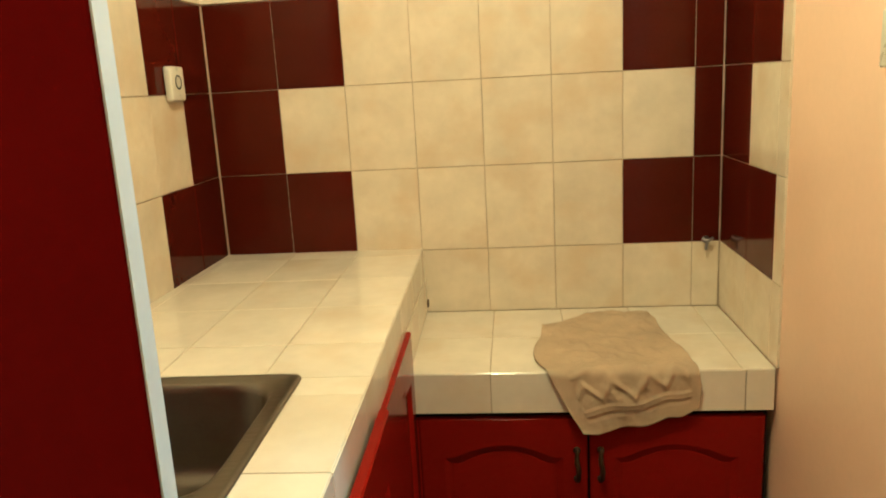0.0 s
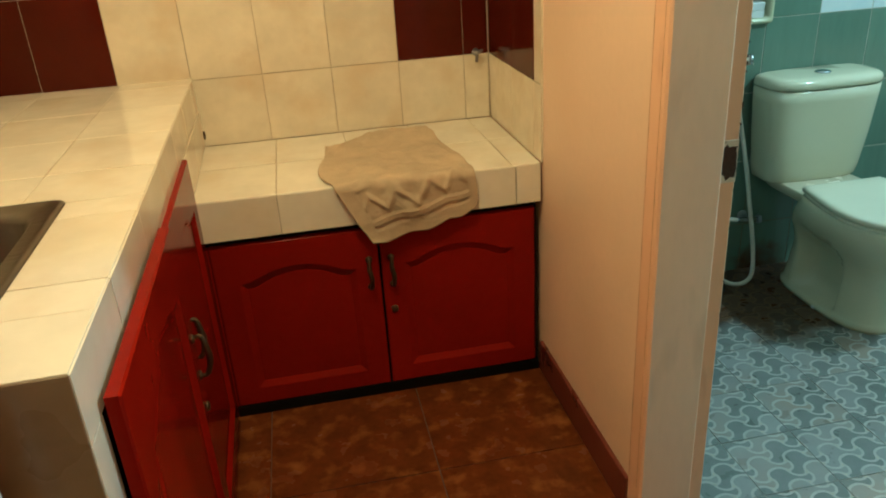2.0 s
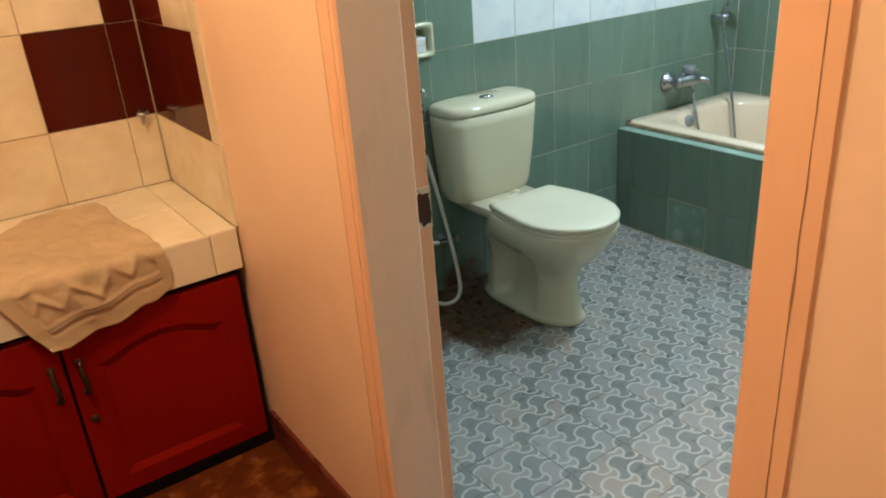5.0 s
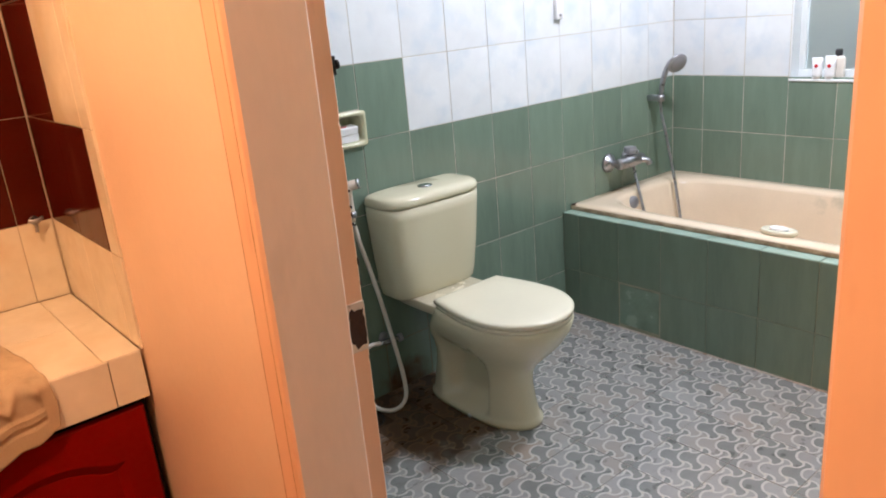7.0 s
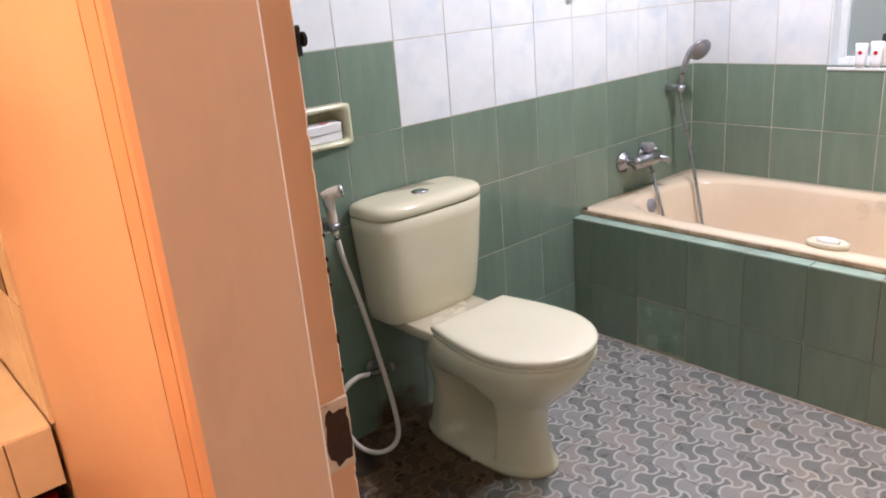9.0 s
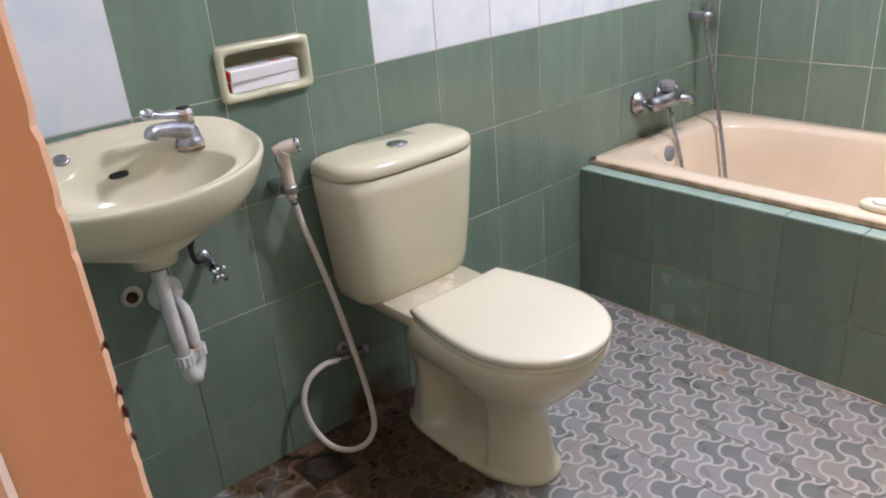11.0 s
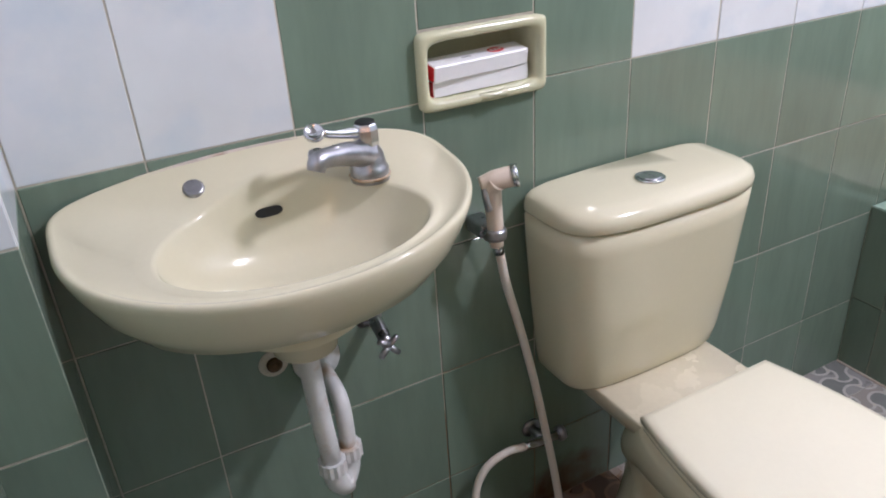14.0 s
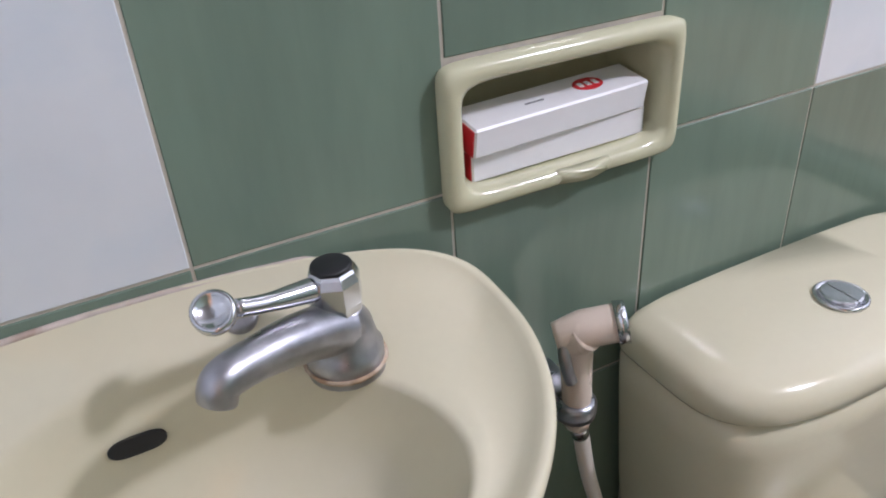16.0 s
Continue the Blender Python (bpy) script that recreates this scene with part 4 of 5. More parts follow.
part("wall_flange", lathe([(0.040, 0), (0.038, -0.006), (0.020, -0.012), (0.016, -0.012)], (1.377, 2.3945, 0.562), "y", 26), "pvc", trap, "", True)
stub = empty("capped_pipe", "capped water outlet in the tiled wall", "pipe")
part("escutcheon", lathe([(0.024, 0), (0.023, -0.002), (0.013, -0.003)], (1.309, 2.3945, 0.580), "y", 22), "grout_bath", stub, "ragged ring of grey grout", True)
part("plug", lathe([(0.0125, 0), (0.0125, -0.008), (0.008, -0.010), (0.007, -0.004)], (1.309, 2.3945, 0.580), "y", 18), "dark_brass", stub, "", True)
angle = empty("angle_valve", "old chrome angle valve with a black supply hose", "valve")
part("body", tube([(1.478, 2.394, 0.608), (1.476, 2.355, 0.605), (1.474, 2.325, 0.594)], [0.010, 0.012, 0.010], 14, 4), "worn_chrome", angle, "", True)
part("flange", lathe([(0.019, 0), (0.018, -0.003), (0.010, -0.006)], (1.478, 2.3945, 0.608), "y", 20), "worn_chrome", angle, "", True)
b = bmesh.new()
for k in range(4):
    a = math.pi / 4 + k * math.pi / 2
    tube([(1.474, 2.322, 0.592), (1.474 + 0.022 * math.cos(a), 2.318, 0.592 + 0.022 * math.sin(a))], [0.006, 0.0045], 10, 2, b)
part("cross_handle", b, "worn_chrome", angle, "", True)
part("hose", tube([(1.458, 2.362, 0.618), (1.445, 2.358, 0.625), (1.440, 2.352, 0.66), (1.452, 2.345, 0.70), (1.466, 2.335, 0.75), (1.472, 2.33, 0.80)], 0.0065, 10, 8, ridges=0.15), "black_rubber", angle, "braided black hose", True)

# soap dish in the wall, with two boxes
dish = empty("soap_dish", "pale green ceramic soap dish set into the wall", "soap dish")


def dish_ring(i, y, e=9):
    pts = []
    for k in range(56):
        a = 2 * math.pi * k / 56
        c, s = math.cos(a), math.sin(a)
        pts.append(((dx0 + dx1) / 2 + ((dx1 - dx0) / 2 - i) * math.copysign(abs(c) ** (2 / e), c), y, (dz0 + dz1) / 2 + ((dz1 - dz0) / 2 - i) * math.copysign(abs(s) ** (2 / e), s)))
    return pts


rings = [dish_ring(0, Y_BATH - 0.0005, 14), dish_ring(0.0, Y_BATH - 0.011, 14), dish_ring(0.003, Y_BATH - 0.0145, 12), dish_ring(0.007, Y_BATH - 0.016, 11), dish_ring(0.011, Y_BATH - 0.0155, 9), dish_ring(0.0145, Y_BATH - 0.012, 8),
         dish_ring(0.016, Y_BATH, 7), dish_ring(0.018, Y_BATH + 0.062, 7), dish_ring(0.024, Y_BATH + 0.069, 6)]
body = part("body", loft(rings, False, True), "dish_ceramic", dish, "", True)
bm = bmesh.new()
lip = []
for k in range(15):
    t = -1 + 2 * k / 14
    lip.append(((dx0 + dx1) / 2 + 0.012 + 0.026 * t, 0.0115 * (math.cos(t * math.pi / 2)) ** 1.5))
loft([[(a, Y_BATH - 0.012, dz0 + 0.015) for a, o in lip] + [(a, Y_BATH - 0.012, dz0 + 0.004) for a, o in lip[::-1]],
      [(a, Y_BATH - 0.015 - o, dz0 + 0.0135) for a, o in lip] + [(a, Y_BATH - 0.014 - 0.6 * o, dz0 + 0.003) for a, o in lip[::-1]]], bm=bm)
part("lip", bm, "dish_ceramic", dish, "small drip lip", True)
part("drip_rib", box(dx0 + 0.03, dx1 - 0.03, Y_BATH + 0.004, Y_BATH + 0.009, dz0 + 0.0155, dz0 + 0.019, 0.001, 1), "dish_ceramic", dish)
rng = random.Random(2)
DB = dz0 + 0.0195
for k, (z0, yaw, off) in enumerate(((DB - 0.002, 1.0, 0.0), (DB + 0.0258, 3.5, -0.004))):
    carton = empty("carton", "white paper carton with a red end, in the soap dish" if k == 0 else "white paper carton with a red round mark, lying on another", "carton", "cartons in the soap dish")
    m = pose(1.705 + off, Y_BATH + 0.020 - (0.006 if k else 0), z0, 9 if k else 0, 0, yaw)
    b = box(-0.086, 0.086, -0.019, 0.019, 0, 0.025, 0.0015, 1)
    b.transform(m)
    part("box", b, "paper_white", carton)
    b = box(-0.0868, -0.0855, -0.0175, 0.0175, 0.0015, 0.0235)
    b.transform(m)
    part("end_flap", b, "red_print", carton, "red printed end flap")
    if k:
        b = bmesh.new()
        disc = [(0.036 + 0.0145 * math.cos(a), 0.001 + 0.0095 * math.sin(a)) for a in (2 * math.pi * i / 24 for i in range(24))]
        loft([[(x, y, 0.0249) for x, y in disc], [(x, y, 0.0254) for x, y in disc]], bm=b)
        b.transform(m)
        mark = part("red_mark", b, "red_print", carton, "round red printed mark")
        b = bmesh.new()
        for c in (-0.0075, 0.0, 0.0075):
            box(0.036 + c - 0.0022, 0.036 + c + 0.0022, -0.0025, 0.0045, 0.0253, 0.0257, bm=b)
        b.transform(m)
        part("white_bar", b, "paper_white", mark)
        b = box(-0.030, -0.012, -0.004, -0.002, 0.0249, 0.0253)
        b.transform(m)
        part("grey_line", b, "grey_print", carton)

# hand spray beside the toilet
spray = empty("bidet_spray", "cream hand spray on a wall hook with a white hose", "hand spray")
part("hook", box(1.662, 1.694, 2.345, 2.3945, 0.712, 0.738, 0.005, 2), "worn_chrome", spray, "", True)
part("hook_ring", lathe([(0.019, 0), (0.020, 0.006), (0.020, 0.014), (0.0165, 0.018)], (1.684, 2.338, 0.714), "z", 22), "worn_chrome", spray, "", True)
part("grip", tube([(1.686, 2.336, 0.70), (1.684, 2.336, 0.74), (1.680, 2.334, 0.782), (1.676, 2.330, 0.808), (1.681, 2.323, 0.818)], [0.0115, 0.0135, 0.0145, 0.0165, 0.0165], 18, 6), "beige_plastic", spray, "", True)
part("head", tube([(1.660, 2.338, 0.812), (1.680, 2.328, 0.818), (1.705, 2.314, 0.824)], [0.012, 0.0165, 0.0165], 20, 5), "beige_plastic", spray, "", True)
part("nozzle", tube([(1.704, 2.3145, 0.8238), (1.712, 2.310, 0.8255)], 0.0185, 22, 1), "chrome", spray, "", True)
part("trigger", tube([(1.663, 2.330, 0.812), (1.660, 2.322, 0.795), (1.664, 2.318, 0.775)], 0.0055, 10, 5), "worn_chrome", spray, "", True)
part("hose_nut", tube([(1.687, 2.336, 0.703), (1.690, 2.336, 0.684)], [0.0095, 0.0085], 14, 1), "chrome", spray, "", True)
part("hose", tube([(1.690, 2.336, 0.69), (1.704, 2.338, 0.62), (1.732, 2.342, 0.52), (1.757, 2.340, 0.41), (1.779, 2.335, 0.29), (1.793, 2.318, 0.17), (1.794, 2.298, 0.085), (1.778, 2.275, 0.035), (1.740, 2.265, 0.012),
                   (1.695, 2.278, 0.012), (1.655, 2.305, 0.04), (1.632, 2.335, 0.10), (1.632, 2.352, 0.165), (1.66, 2.357, 0.213), (1.705, 2.352, 0.236), (1.745, 2.35, 0.232)], 0.0078, 12, 8), "hose_plastic", spray, "white plastic hose in a loop", True)
stop = empty("stop_valve", "chrome stop valve on the wall behind the toilet", "valve")
part("body", tube([(1.742, 2.35, 0.232), (1.79, 2.352, 0.226), (1.83, 2.354, 0.222)], [0.0075, 0.011, 0.009], 14, 4), "chrome", stop, "", True)
part("stem", tube([(1.79, 2.352, 0.227), (1.79, 2.394, 0.227)], 0.010, 14, 1), "worn_chrome", stop, "", True)
part("flange", lathe([(0.021, 0), (0.019, -0.004), (0.010, -0.006)], (1.79, 2.3945, 0.227), "y", 20), "worn_chrome", stop, "", True)
part("knob", lathe([(0.015, 0), (0.016, 0.008), (0.013, 0.014), (0.001, 0.015)], (1.828, 2.354, 0.222), "x", 14), "worn_chrome", stop, "", True)

# floor drain
drain = empty("floor_drain", "round dark metal floor drain in the tiles", "floor drain")
part("plate", box(1.562, 1.682, 2.222, 2.342, -0.002, 0.0012, 0.0008, 1), "dark_brass", drain, "stained square plate")
part("pan", lathe([(0.052, 0.0014), (0.052, 0.0026), (0.047, 0.0026), (0.046, 0.0013), (0.001, 0.0013)], (1.622, 2.282, 0), "z", 30), "black_rubber", drain)
for k in range(9):
    y = 2.282 + (k - 4) * 0.0098
    w = math.sqrt(max(0.0, 0.045 ** 2 - (y - 2.282) ** 2))
    part("bar", box(1.622 - w, 1.622 + w, y - 0.0022, y + 0.0022, 0.0016, 0.0042, 0.0008, 1), "dark_brass", drain)

# bath
TUB_X, TUB_LEDGE, RIM = 2.78, 2.842, 0.482
TUB_Y0 = 0.72
bath_base = wall("bath_surround", box(TUB_X + 0.0026, TUB_LEDGE + 0.01, Y_FRONT, Y_BATH + 0.003, -0.002, 0.4545), "grout_green", "green tiled bath surround with a loose access tile", "bath surround")
part("grout_edge", box(TUB_X - 0.004, TUB_X + 0.001, Y_FRONT + 0.05, Y_BATH - 0.003, 0.0005, 0.005, 0.001, 1), "old_sealant", bath_base, "stained grout along the floor")
part("end_block", box(TUB_LEDGE + 0.01, X_FAR + 0.003, Y_FRONT, TUB_Y0 - 0.005, -0.002, 0.4545), "green_tile", bath_base)
bath = empty("bathtub", "peach acrylic bathtub with stained rim, set in tiles", "bathtub")


def tub_ring(i, z, e=20, ex=0.0, head=0.0):
    x0, x1, y0, y1 = TUB_LEDGE - 0.008 + i, X_FAR - 0.002 - i, TUB_Y0 + i + ex, Y_BATH - 0.001 - i - head
    cx, hw = (x0 + x1) / 2, (x1 - x0) / 2
    return squircle(cx, y0, y1, z, hw, 96, e)


rings = [tub_ring(0.004, RIM - 0.024, 40), tub_ring(0, RIM - 0.020, 40), tub_ring(0, RIM - 0.005, 40), tub_ring(0.005, RIM, 36), tub_ring(0.045, RIM + 0.002, 9, 0.02, 0.008)]
inner = [(0.062, RIM + 0.001, 5, 0.05, 0.020), (0.074, RIM - 0.006, 4.6, 0.05, 0.024), (0.080, RIM - 0.02, 4.5, 0.05, 0.028), (0.094, RIM - 0.12, 4.5, 0.08, 0.04), (0.115, RIM - 0.27, 4.4, 0.16, 0.07), (0.15, RIM - 0.345, 4.2, 0.22, 0.10), (0.23, RIM - 0.365, 4, 0.28, 0.14)]
rings += [tub_ring(a, z, e, ex, hd) for a, z, e, ex, hd in inner]
part("tub", loft(rings, False, True), "tub_acrylic", bath, "", True)
b = box(TUB_LEDGE - 0.0095, TUB_LEDGE - 0.003, TUB_Y0, Y_BATH - 0.002, RIM - 0.0225, RIM - 0.006, 0.002, 1)
part("sealant", b, "tub_edge", bath, "brown stained sealant strip")
part("overflow", lathe([(0.031, 0), (0.033, -0.010), (0.030, -0.018), (0.012, -0.022), (0.001, -0.022)], (3.125, 2.292, 0.435), "y", 26), "grey_print", bath, "dark round overflow cap", True)
grip = part("corner_stain", lathe([(0.014, 0), (0.010, 0.003), (0.001, 0.004)], (TUB_LEDGE + 0.004, 2.383, RIM - 0.004), "z", 12), "raw_wood", bath, "dark mould in the rim corner")

soap = empty("soap_holder", "small oval white soap tray on the bath rim", "soap tray")
b = loft([squircle(2.905, 1.445, 1.565, RIM + 0.002, 0.034, 40, 2.3), squircle(2.905, 1.44, 1.57, RIM + 0.012, 0.038, 40, 2.3), squircle(2.905, 1.444, 1.566, RIM + 0.019, 0.036, 40, 2.3), squircle(2.905, 1.455, 1.555, RIM + 0.021, 0.028, 40, 2.3),
          squircle(2.905, 1.463, 1.547, RIM + 0.015, 0.023, 40, 2.3)])
part("tray", b, "seat_plastic", soap, "", True)
b = loft([squircle(2.905, 1.475, 1.535, RIM + 0.0155, 0.016, 30, 2.4), squircle(2.905, 1.470, 1.54, RIM + 0.022, 0.019, 30, 2.4), squircle(2.905, 1.478, 1.532, RIM + 0.0275, 0.014, 30, 2.4)])
part("soap", b, "paper_white", soap, "worn white soap", True)

mixer = empty("bath_mixer", "chrome wall-mounted bath mixer with a hose", "tap")
for x in (3.095, 3.235):
    part("flange", lathe([(0.043, 0), (0.041, -0.010), (0.026, -0.020), (0.020, -0.03)], (x, Y_BATH - 0.0005, 0.612), "y", 24), "worn_chrome", mixer, "", True)
    part("inlet", tube([(x, Y_BATH - 0.028, 0.612), (x, 2.330, 0.612)], 0.014, 16, 1), "worn_chrome", mixer, "", True)
part("body", tube([(3.082, 2.325, 0.614), (3.12, 2.325, 0.615), (3.165, 2.325, 0.618), (3.21, 2.325, 0.615), (3.25, 2.325, 0.614)], [0.024, 0.026, 0.033, 0.026, 0.023], 18, 5), "worn_chrome", mixer, "", True)
part("spout", tube([(3.215, 2.322, 0.612), (3.232, 2.300, 0.610), (3.246, 2.285, 0.604), (3.250, 2.280, 0.588)], [0.014, 0.0135, 0.013, 0.012], 16, 6), "worn_chrome", mixer, "", True)
part("knob", lathe([(0.016, 0), (0.016, 0.012), (0.027, 0.016), (0.030, 0.034), (0.026, 0.046), (0.001, 0.048)], (3.165, 2.325, 0.634), "z", 10), "grey_print", mixer, "dark ribbed knob")
part("diverter", tube([(3.212, 2.318, 0.630), (3.212, 2.318, 0.656)], [0.004, 0.005], 10, 1), "worn_chrome", mixer, "", True)
part("hose", tube([(3.178, 2.318, 0.598), (3.176, 2.305, 0.55), (3.158, 2.262, 0.45), (3.158, 2.225, 0.33), (3.19, 2.16, 0.16), (3.25, 2.11, 0.132), (3.31, 2.13, 0.14), (3.345, 2.17, 0.25), (3.375, 2.215, 0.40), (3.395, 2.26, 0.55), (3.402, 2.30, 0.70), (3.403, 2.325, 0.79), (3.402, 2.33, 0.845)], 0.0072, 10, 8, ridges=0.12), "worn_chrome", mixer, "ribbed metal shower hose", True)
shower = empty("hand_shower", "chrome hand shower resting in a wall bracket", "shower")
part("bracket", box(3.388, 3.418, 2.335, 2.3945, 0.848, 0.876, 0.005, 2), "worn_chrome", shower, "", True)
part("bracket_cup", lathe([(0.017, 0), (0.019, 0.012), (0.019, 0.028), (0.015, 0.03)], (3.403, 2.33, 0.846), "z", 20), "worn_chrome", shower, "", True)
part("handle", tube([(3.402, 2.33, 0.842), (3.406, 2.328, 0.90), (3.413, 2.318, 0.96), (3.424, 2.302, 1.005), (3.434, 2.288, 1.020)], [0.010, 0.0115, 0.0125, 0.014, 0.018], 16, 6), "worn_chrome", shower, "", True)
d = Vector((-0.30, -0.80, -0.45)).normalized()
b = lathe([(0.012, -0.022), (0.030, -0.016), (0.045, -0.004), (0.047, 0.004), (0.044, 0.008), (0.040, 0.0085), (0.001, 0.0085)], (0, 0, 0), "z", 28)
b.transform(Matrix.Translation((3.440, 2.270, 1.014)) @ d.to_track_quat("Z", "Y").to_matrix().to_4x4())
head = part("spray_head", b, "worn_chrome", shower, "", True)
b = lathe([(0.038, 0.0088), (0.036, 0.0105), (0.001, 0.0105)], (0, 0, 0), "z", 24)
b.transform(Matrix.Translation((3.440, 2.270, 1.014)) @ d.to_track_quat("Z", "Y").to_matrix().to_4x4())
part("spray_plate", b, "grey_print", head, "grey spray plate", True)

# toiletries on the window sill
for y, h, tilt in ((1.724, 0.085, 4), (1.672, 0.092, -3)):
    bottle = empty("toiletry_tube", "small white toiletry tube with a red mark, on the sill", "tube", "toiletries on the sill")
    b = loft([squircle(3.606, y - 0.019, y + 0.019, WIN_Z0 + 0.0005, 0.012, 28, 2.2), squircle(3.606, y - 0.02, y + 0.02, WIN_Z0 + 0.018, 0.0125, 28, 2.2), squircle(3.606, y - 0.021, y + 0.021, WIN_Z0 + 0.06, 0.009, 28, 2.4), squircle(3.606, y - 0.022, y + 0.022, WIN_Z0 + h, 0.0018, 28, 4)])
    part("body", b, "paper_white", bottle, "", True)
    part("mark", lathe([(0.007, 0), (0.007, -0.002)], (3.5955, y, WIN_Z0 + 0.052), "x", 16), "red_print", bottle, "red printed mark")
bottle = empty("toiletry_bottle", "small pale bottle with a dark cap, on the sill", "bottle", "toiletries on the sill")
b = loft([squircle(3.642, 1.632, 1.682, WIN_Z0 + 0.0005, 0.015, 28, 3), squircle(3.642, 1.630, 1.684, WIN_Z0 + 0.01, 0.017, 28, 3), squircle(3.642, 1.630, 1.684, WIN_Z0 + 0.078, 0.017, 28, 3), squircle(3.642, 1.642, 1.672, WIN_Z0 + 0.088, 0.012, 28, 2.4)])
part("body", b, "hose_plastic", bottle, "", True)
part("cap", lathe([(0.0135, 0.087), (0.0140, 0.090), (0.0135, 0.112), (0.011, 0.115), (0.001, 0.115)], (3.642, 1.657, WIN_Z0), "z", 20), "black_rubber", bottle, "dark screw cap", True)
hookbox = empty("wall_clip", "small white plastic clip high on the tiled wall", "clip")
part("body", box(2.768, 2.806, Y_BATH - 0.020, Y_BATH - 0.0005, 1.256, 1.345, 0.004, 2), "paper_white", hookbox, "", True)
part("slot", box(2.781, 2.793, Y_BATH - 0.0215, Y_BATH - 0.0195, 1.266, 1.276, 0.001, 1), "grey_print", hookbox)

# ---- tiles ----
X, Y, Z = Vector((1, 0, 0)), Vector((0, 1, 0)), Vector((0, 0, 1))
K_ROWS = [LOW, K_ROW, K_ROW + 0.25, K_ROW + 0.5, K_ROW + 0.75]


def kitchen_back(x, z):
    edge = x < -0.27 or x > 0.53
    if z < LOW or (x < C_X and z < CZ):
        return None
    if z < K_ROW:
        return "cream_tile"
    if z < K_ROW + 0.25:
        return "brown_tile" if edge else "cream_tile"
    if z < K_ROW + 0.5:
        return "brown_tile" if x < -0.47 or x > 0.73 else "cream_tile"
    return "brown_tile" if edge else "cream_tile"


tiles(wall_kitchen_back, (0, Y_KIT, 0), X, Z, [X_LEFT + 0.004, -0.47, -0.27, -0.07, 0.13, 0.33, 0.53, 0.73, X_WALL - 0.008], K_ROWS, kitchen_back, 0.0022)


def kitchen_left(v, z):
    y = -v
    if z < CZ:
        return None
    if K_ROW + 0.25 < z < K_ROW + 0.5:
        return "brown_tile" if y > 2.11 else "cream_tile"
    return "brown_tile" if y > 1.91 else "cream_tile"


tiles(wall_kitchen_left, (X_LEFT, 0, 0), -Y, Z, [-(Y_KIT - 0.001), -2.113, -1.913, -1.713, -1.513, -1.313, -1.113, -0.913, -0.70], K_ROWS, lambda u, z: kitchen_left(u, z), 0.0022)
# (-Y) x Z points to -X: turn the side wall's tiles to face the room
for ob in [o for o in wall_kitchen_left.children if o.name.startswith("tile")]:
    m = ob.matrix_basis.copy()
    ob.matrix_basis = Matrix.Translation(m.translation) @ Matrix(((0, 0, 1, 0), (1, 0, 0, 0), (0, 1, 0, 0), (0, 0, 0, 1)))


def kitchen_right(u, z):
    y = -u
    if z < LOW:
        return None
    if z < K_ROW:
        return "cream_tile"
    if K_ROW + 0.25 < z < K_ROW + 0.5:
        return "brown_tile" if y > 2.052 else "cream_tile"
    return "brown_tile" if y > 1.852 else "cream_tile"


right_tiles = tagged(part("wall_tiling", box(X_WALL - 0.002, X_WALL, 1.796, Y_KIT - 0.002, LOW, K_ROWS[-1]), "cream_tile"), "cream and brown glazed tiles beside the low counter", "wall", kind="structure")
tiles(right_tiles, (X_WALL - 0.0055, 0, 0), -Y, Z, [-(Y_KIT - 0.001), -2.052, -1.852, -1.792], K_ROWS, kitchen_right, 0.0022)

top_y = [C_Y0 + 0.0005, 0.963, 1.213, 1.463, 1.713, 1.963, 2.213, Y_KIT + 0.017]
cols = [X_LEFT - 0.012, -0.642, -0.442, -0.242, C_X - 0.001]
for us, vs in ((cols, [C_Y0 + 0.0005, SY0 + 0.012]), (cols, [SY1 - 0.012] + top_y[3:]), ([SX1 - 0.012, C_X - 0.001], [SY0 + 0.012, 0.963, 1.213, SY1 - 0.012]), ([X_LEFT - 0.012, SX0 + 0.012], [SY0 + 0.012, 0.963, 1.213, SY1 - 0.012])):
    tiles(sink_counter, (0, 0, CZ), X, Y, us, vs, lambda x, y: "counter_tile", 0.0018)
sink_counter.matrix_basis = C_TURN
steel_sink.matrix_basis = C_TURN
tiles(sink_counter, (C_X, 0, 0), Y, Z, top_y, [CZ - 0.092, CZ - 0.0015], lambda y, z: "counter_tile", 0.0022)
tiles(sink_counter, (C_X, 0, 0), Y, Z, [C_Y0 + 0.0005, C_Y0 + 0.062], [KF, 0.35, 0.60, CZ - 0.092], lambda y, z: "counter_tile", 0.0022)
# end face: darker tile colour stands in for the shade there
tiles(sink_counter, (0, C_Y0, 0), X, Z, [X_LEFT + 0.004, -0.642, -0.442, -0.242, C_X - 0.0005], [KF, 0.35, 0.60, CZ - 0.0015], lambda x, z: "shaded_end_tile", 0.0022)
tiles(sink_counter, (C_X + 0.0012, 0, 0), Y, Z, [1.80, 2.05, Y_KIT + 0.012], [LOW + 0.001, CZ - 0.093], lambda y, z: "counter_tile", 0.0022)
low_x = [C_X - 0.022, 0.142, 0.342, 0.542, 0.742, X_WALL - 0.0062]
tiles(low_counter, (0, 0, LOW), X, Y, [C_X - 0.022, 0.142, 0.342, 0.542, 0.734, X_WALL - 0.0062], [L_Y + 0.0005, 2.05, Y_KIT - 0.001], lambda x, y: "counter_tile", 0.0022)
tiles(low_counter, (0, L_Y, 0), X, Z, low_x, [LOW - 0.106, LOW - 0.0015], lambda x, z: "counter_tile", 0.0022)
tiles(floor_kitchen, (0, 0, KF), X, Y, [X_LEFT, -0.36, 0.04, 0.44, X_WALL], steps(Y_REAR, 1.86, 0.4, 1.45), lambda x, y: "kitchen_floor", 0.0035, "floor_tile")

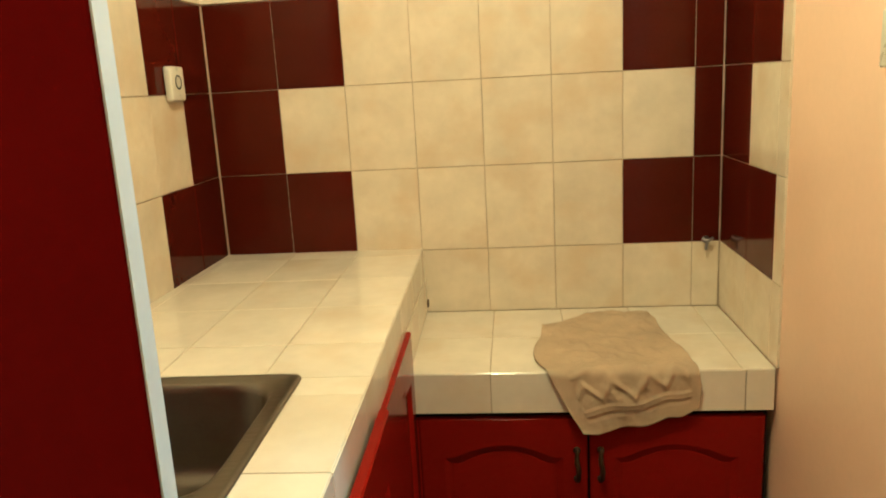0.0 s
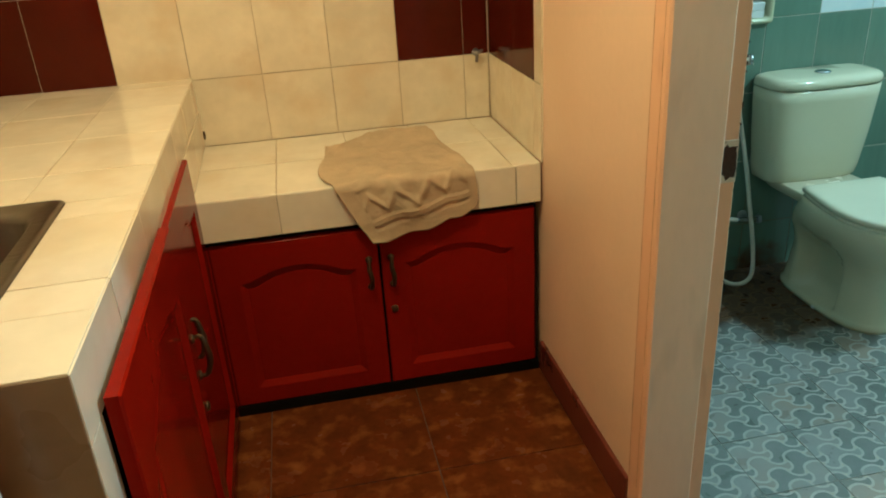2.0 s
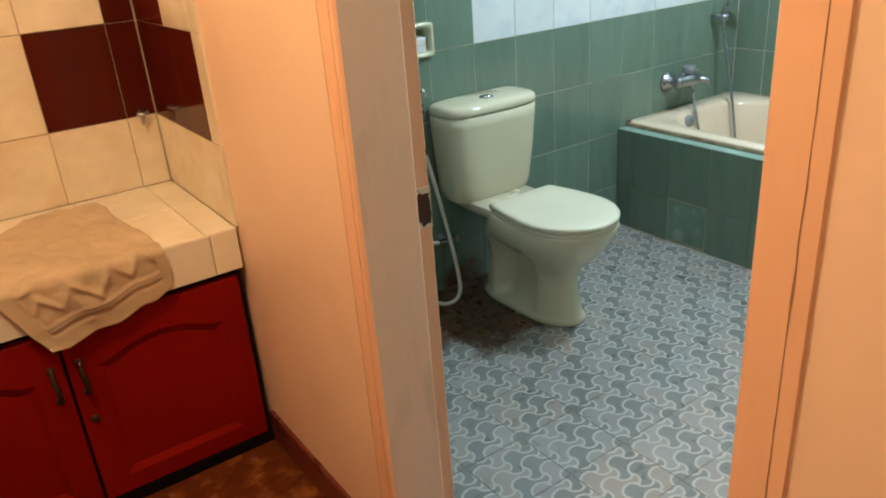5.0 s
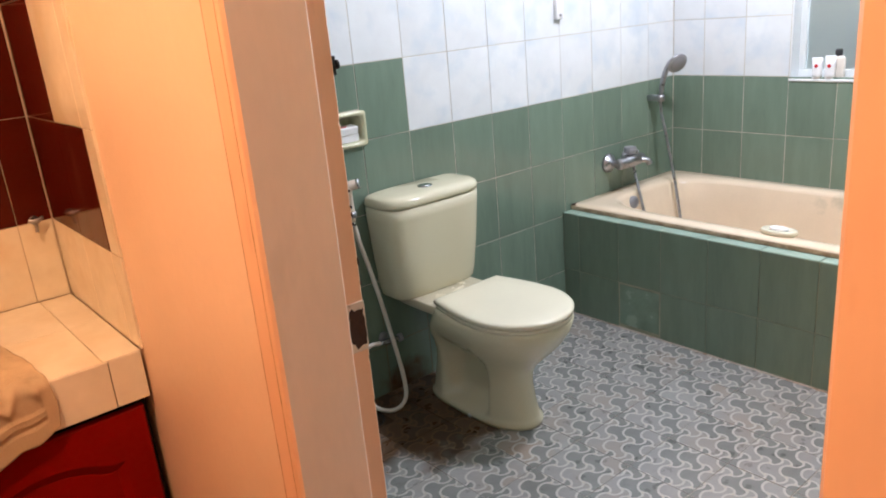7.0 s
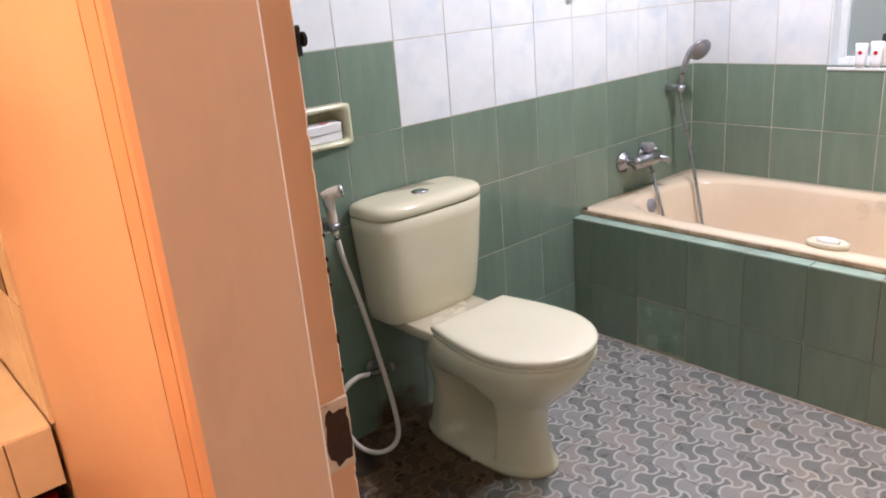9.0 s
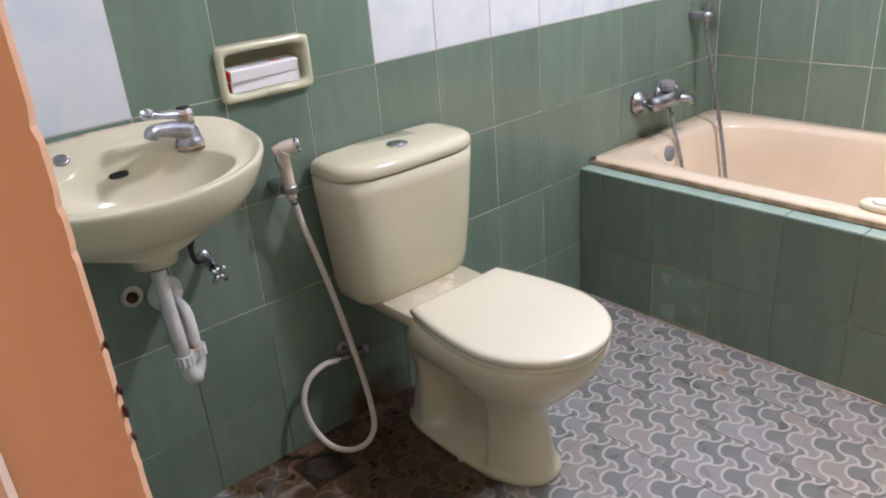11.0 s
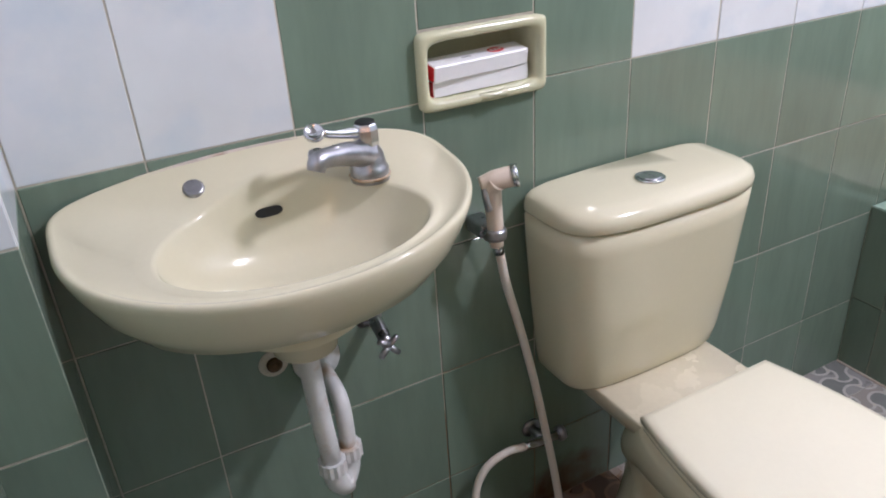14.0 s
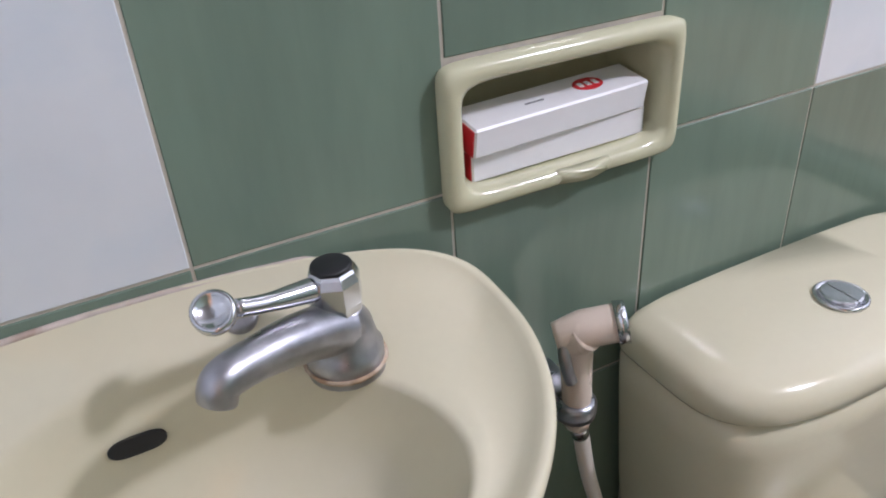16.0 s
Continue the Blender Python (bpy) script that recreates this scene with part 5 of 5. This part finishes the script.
# bathroom walls
BATH_ROWS = [0.0, 0.19, 0.44, 0.69, 0.94, 1.19, 1.44, 1.69, 1.94, 2.19, 2.44, TOP]
B_COLS = steps(PIER_X, X_FAR, 0.2, 2.0)


def bath_back(x, z):
    if dx0 < x < dx1 and 0.94 < z < 1.19:
        return None
    if z < ROW0 or (1.4 < x < 2.0 and z < ROW0 + 0.25):
        return "green_tile"
    return "white_tile"


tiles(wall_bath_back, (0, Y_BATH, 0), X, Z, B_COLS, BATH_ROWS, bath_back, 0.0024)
tiles(wall_bath_back, (0, Y_BATH, 0), X, Z, [1.6, 1.8], [dz1 + 0.002, 1.19], lambda x, z: "green_tile")


def banded(u, z):
    return "green_tile" if z < ROW0 else "white_tile"


def bath_far(u, z):
    y = -u
    if WIN_Y0 < y < WIN_Y1 and WIN_Z0 < z < WIN_Z1:
        return None
    return banded(u, z)


tiles(wall_bath_far, (X_FAR, 0, 0), -Y, Z, [-(Y_BATH - 0.001), -2.235, -2.037, -1.837] + [-(1.837 - 0.2 * k) for k in range(1, 9)] + [-Y_FRONT], BATH_ROWS[2:], bath_far)
tiles(pier, (0, PIER_Y, 0), X, Z, [X_BATH + 0.001, PIER_X], BATH_ROWS, banded)
tiles(pier, (PIER_X, 0, 0), Y, Z, [PIER_Y, Y_BATH - 0.001], BATH_ROWS, banded)
tiles(wall_partition, (X_BATH + 0.0035, 0, 0), Y, Z, [D1 + 0.056, 1.41, 1.61, 1.81, 2.01, PIER_Y - 0.001], BATH_ROWS, banded)
# unseen front wall: green throughout to keep bounced light low
tiles(wall_bath_front, (0, Y_FRONT + 0.0035, 0), -X, Z, [-x for x in steps(X_BATH, X_FAR, 0.2, 2.0)[::-1]], BATH_ROWS, lambda u, z: "green_tile")

# bath surround: two rows, a loose pale tile low down
TUB_COLS = [-(Y_BATH - 0.002), -2.31, -2.105, -1.905, -1.705, -1.505, -1.305, -1.105, -0.905, -0.705, -0.505, -0.305, -Y_FRONT]


def surround(u, z):
    return None if (1.905 < -u < 2.105 and z < 0.2) else "green_tile"


tiles(bath_base, (TUB_X, 0, 0), -Y, Z, TUB_COLS, [0.0, 0.203, 0.456], surround)
tiles(bath_base, (TUB_X + 0.0009, 0, 0), -Y, Z, [-2.100, -1.910], [0.018, 0.196], lambda u, z: "patch_tile")
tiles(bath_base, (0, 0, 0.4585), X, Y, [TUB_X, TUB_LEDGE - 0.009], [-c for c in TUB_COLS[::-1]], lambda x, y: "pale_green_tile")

# bathroom floor: 20 cm tiles printed with interlocking three-lobed figures, eight to a tile
LOBES = [Vector((-0.025, 0.05)), Vector((0.1, 0.0)), Vector((-0.075, -0.05))]   # steps to the neighbours that the lobes reach into


def lobed_outline():
    """A six-sided cell whose sides bulge out and in by turns, so that its copies fit together."""
    a, b, c = LOBES
    corners = [(b - c) / 3, (a - c) / 3, (a - b) / 3, (c - b) / 3, (c - a) / 3, (b - a) / 3]
    ring = []
    for k in range(6):
        p, q = corners[k], corners[(k + 1) % 6]
        out = 1 if k % 2 else -1
        d = q - p
        side = Vector((d.y, -d.x)) * out
        for i in range(9):
            t = i / 9
            ring.append(p + d * (t - 0.10 * math.sin(2 * math.pi * t)) + side * 0.37 * math.sin(math.pi * t) ** 0.85)
    for _ in range(2):
        ring = [ring[k] * 0.6 + (ring[k - 1] + ring[(k + 1) % 54]) * 0.2 for k in range(54)]
    return ring


def floor_tile_mesh():
    ring = lobed_outline()
    n, line = len(ring), 0.0036
    inner = []
    for k in range(n):
        d = (ring[(k + 1) % n] - ring[k - 1]).normalized()
        p = ring[k] + Vector((-d.y, d.x)) * line
        if min((p - q.lerp(r, t)).length for q, r in zip(ring, ring[1:] + ring[:1]) for t in (0.0, 0.25, 0.5, 0.75)) > 0.93 * line:
            inner.append(p)
    b = bmesh.new()
    step = -LOBES[0]
    for k in range(8):
        for i in range(-2, 3):
            for j in range(-2, 3):
                c = Vector((0.063, 0.082)) + step * k + Vector((0.2 * i, 0.2 * j))
                if not (-0.1 < c.x < 0.3 and -0.1 < c.y < 0.3):
                    continue
                b.faces.new([b.verts.new((c.x + v.x, c.y + v.y, -0.0003)) for v in ring]).material_index = 0
                b.faces.new([b.verts.new((c.x + v.x, c.y + v.y, 0)) for v in inner]).material_index = 2 if k in (1, 3, 4, 6) else 1
    bmesh.ops.triangulate(b, faces=b.faces[:])
    g = 0.0012
    for co, no in (((g, 0, 0), (-1, 0, 0)), ((0.2 - g, 0, 0), (1, 0, 0)), ((0, g, 0), (0, -1, 0)), ((0, 0.2 - g, 0), (0, 1, 0))):
        bmesh.ops.bisect_plane(b, geom=b.verts[:] + b.edges[:] + b.faces[:], plane_co=co, plane_no=no, clear_outer=True)
    rim = [(g, g), (0.2 - g, g), (0.2 - g, 0.2 - g), (g, 0.2 - g)]
    for k in range(4):
        (x0, y0), (x1, y1) = rim[k], rim[(k + 1) % 4]
        b.faces.new([b.verts.new(v) for v in ((x0, y0, -0.004), (x1, y1, -0.004), (x1, y1, 0), (x0, y0, 0))])
    for f in b.faces:
        if f.normal.z < -0.5:
            f.normal_flip()
    me = bpy.data.meshes.new("floor_tile")
    b.to_mesh(me)
    b.free()
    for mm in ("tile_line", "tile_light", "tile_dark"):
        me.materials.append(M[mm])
    return me


floor_mesh = floor_tile_mesh()
rng = random.Random(11)
for i in range(10):
    for j in range(12):
        ob = new("floor_tile", floor_mesh)
        ob.parent = floor_bath
        ob.matrix_basis = Matrix.Translation((1.003 + 0.2 * (i - 1), 0.08 + 0.2 * j, rng.uniform(-0.0004, 0.0004)))
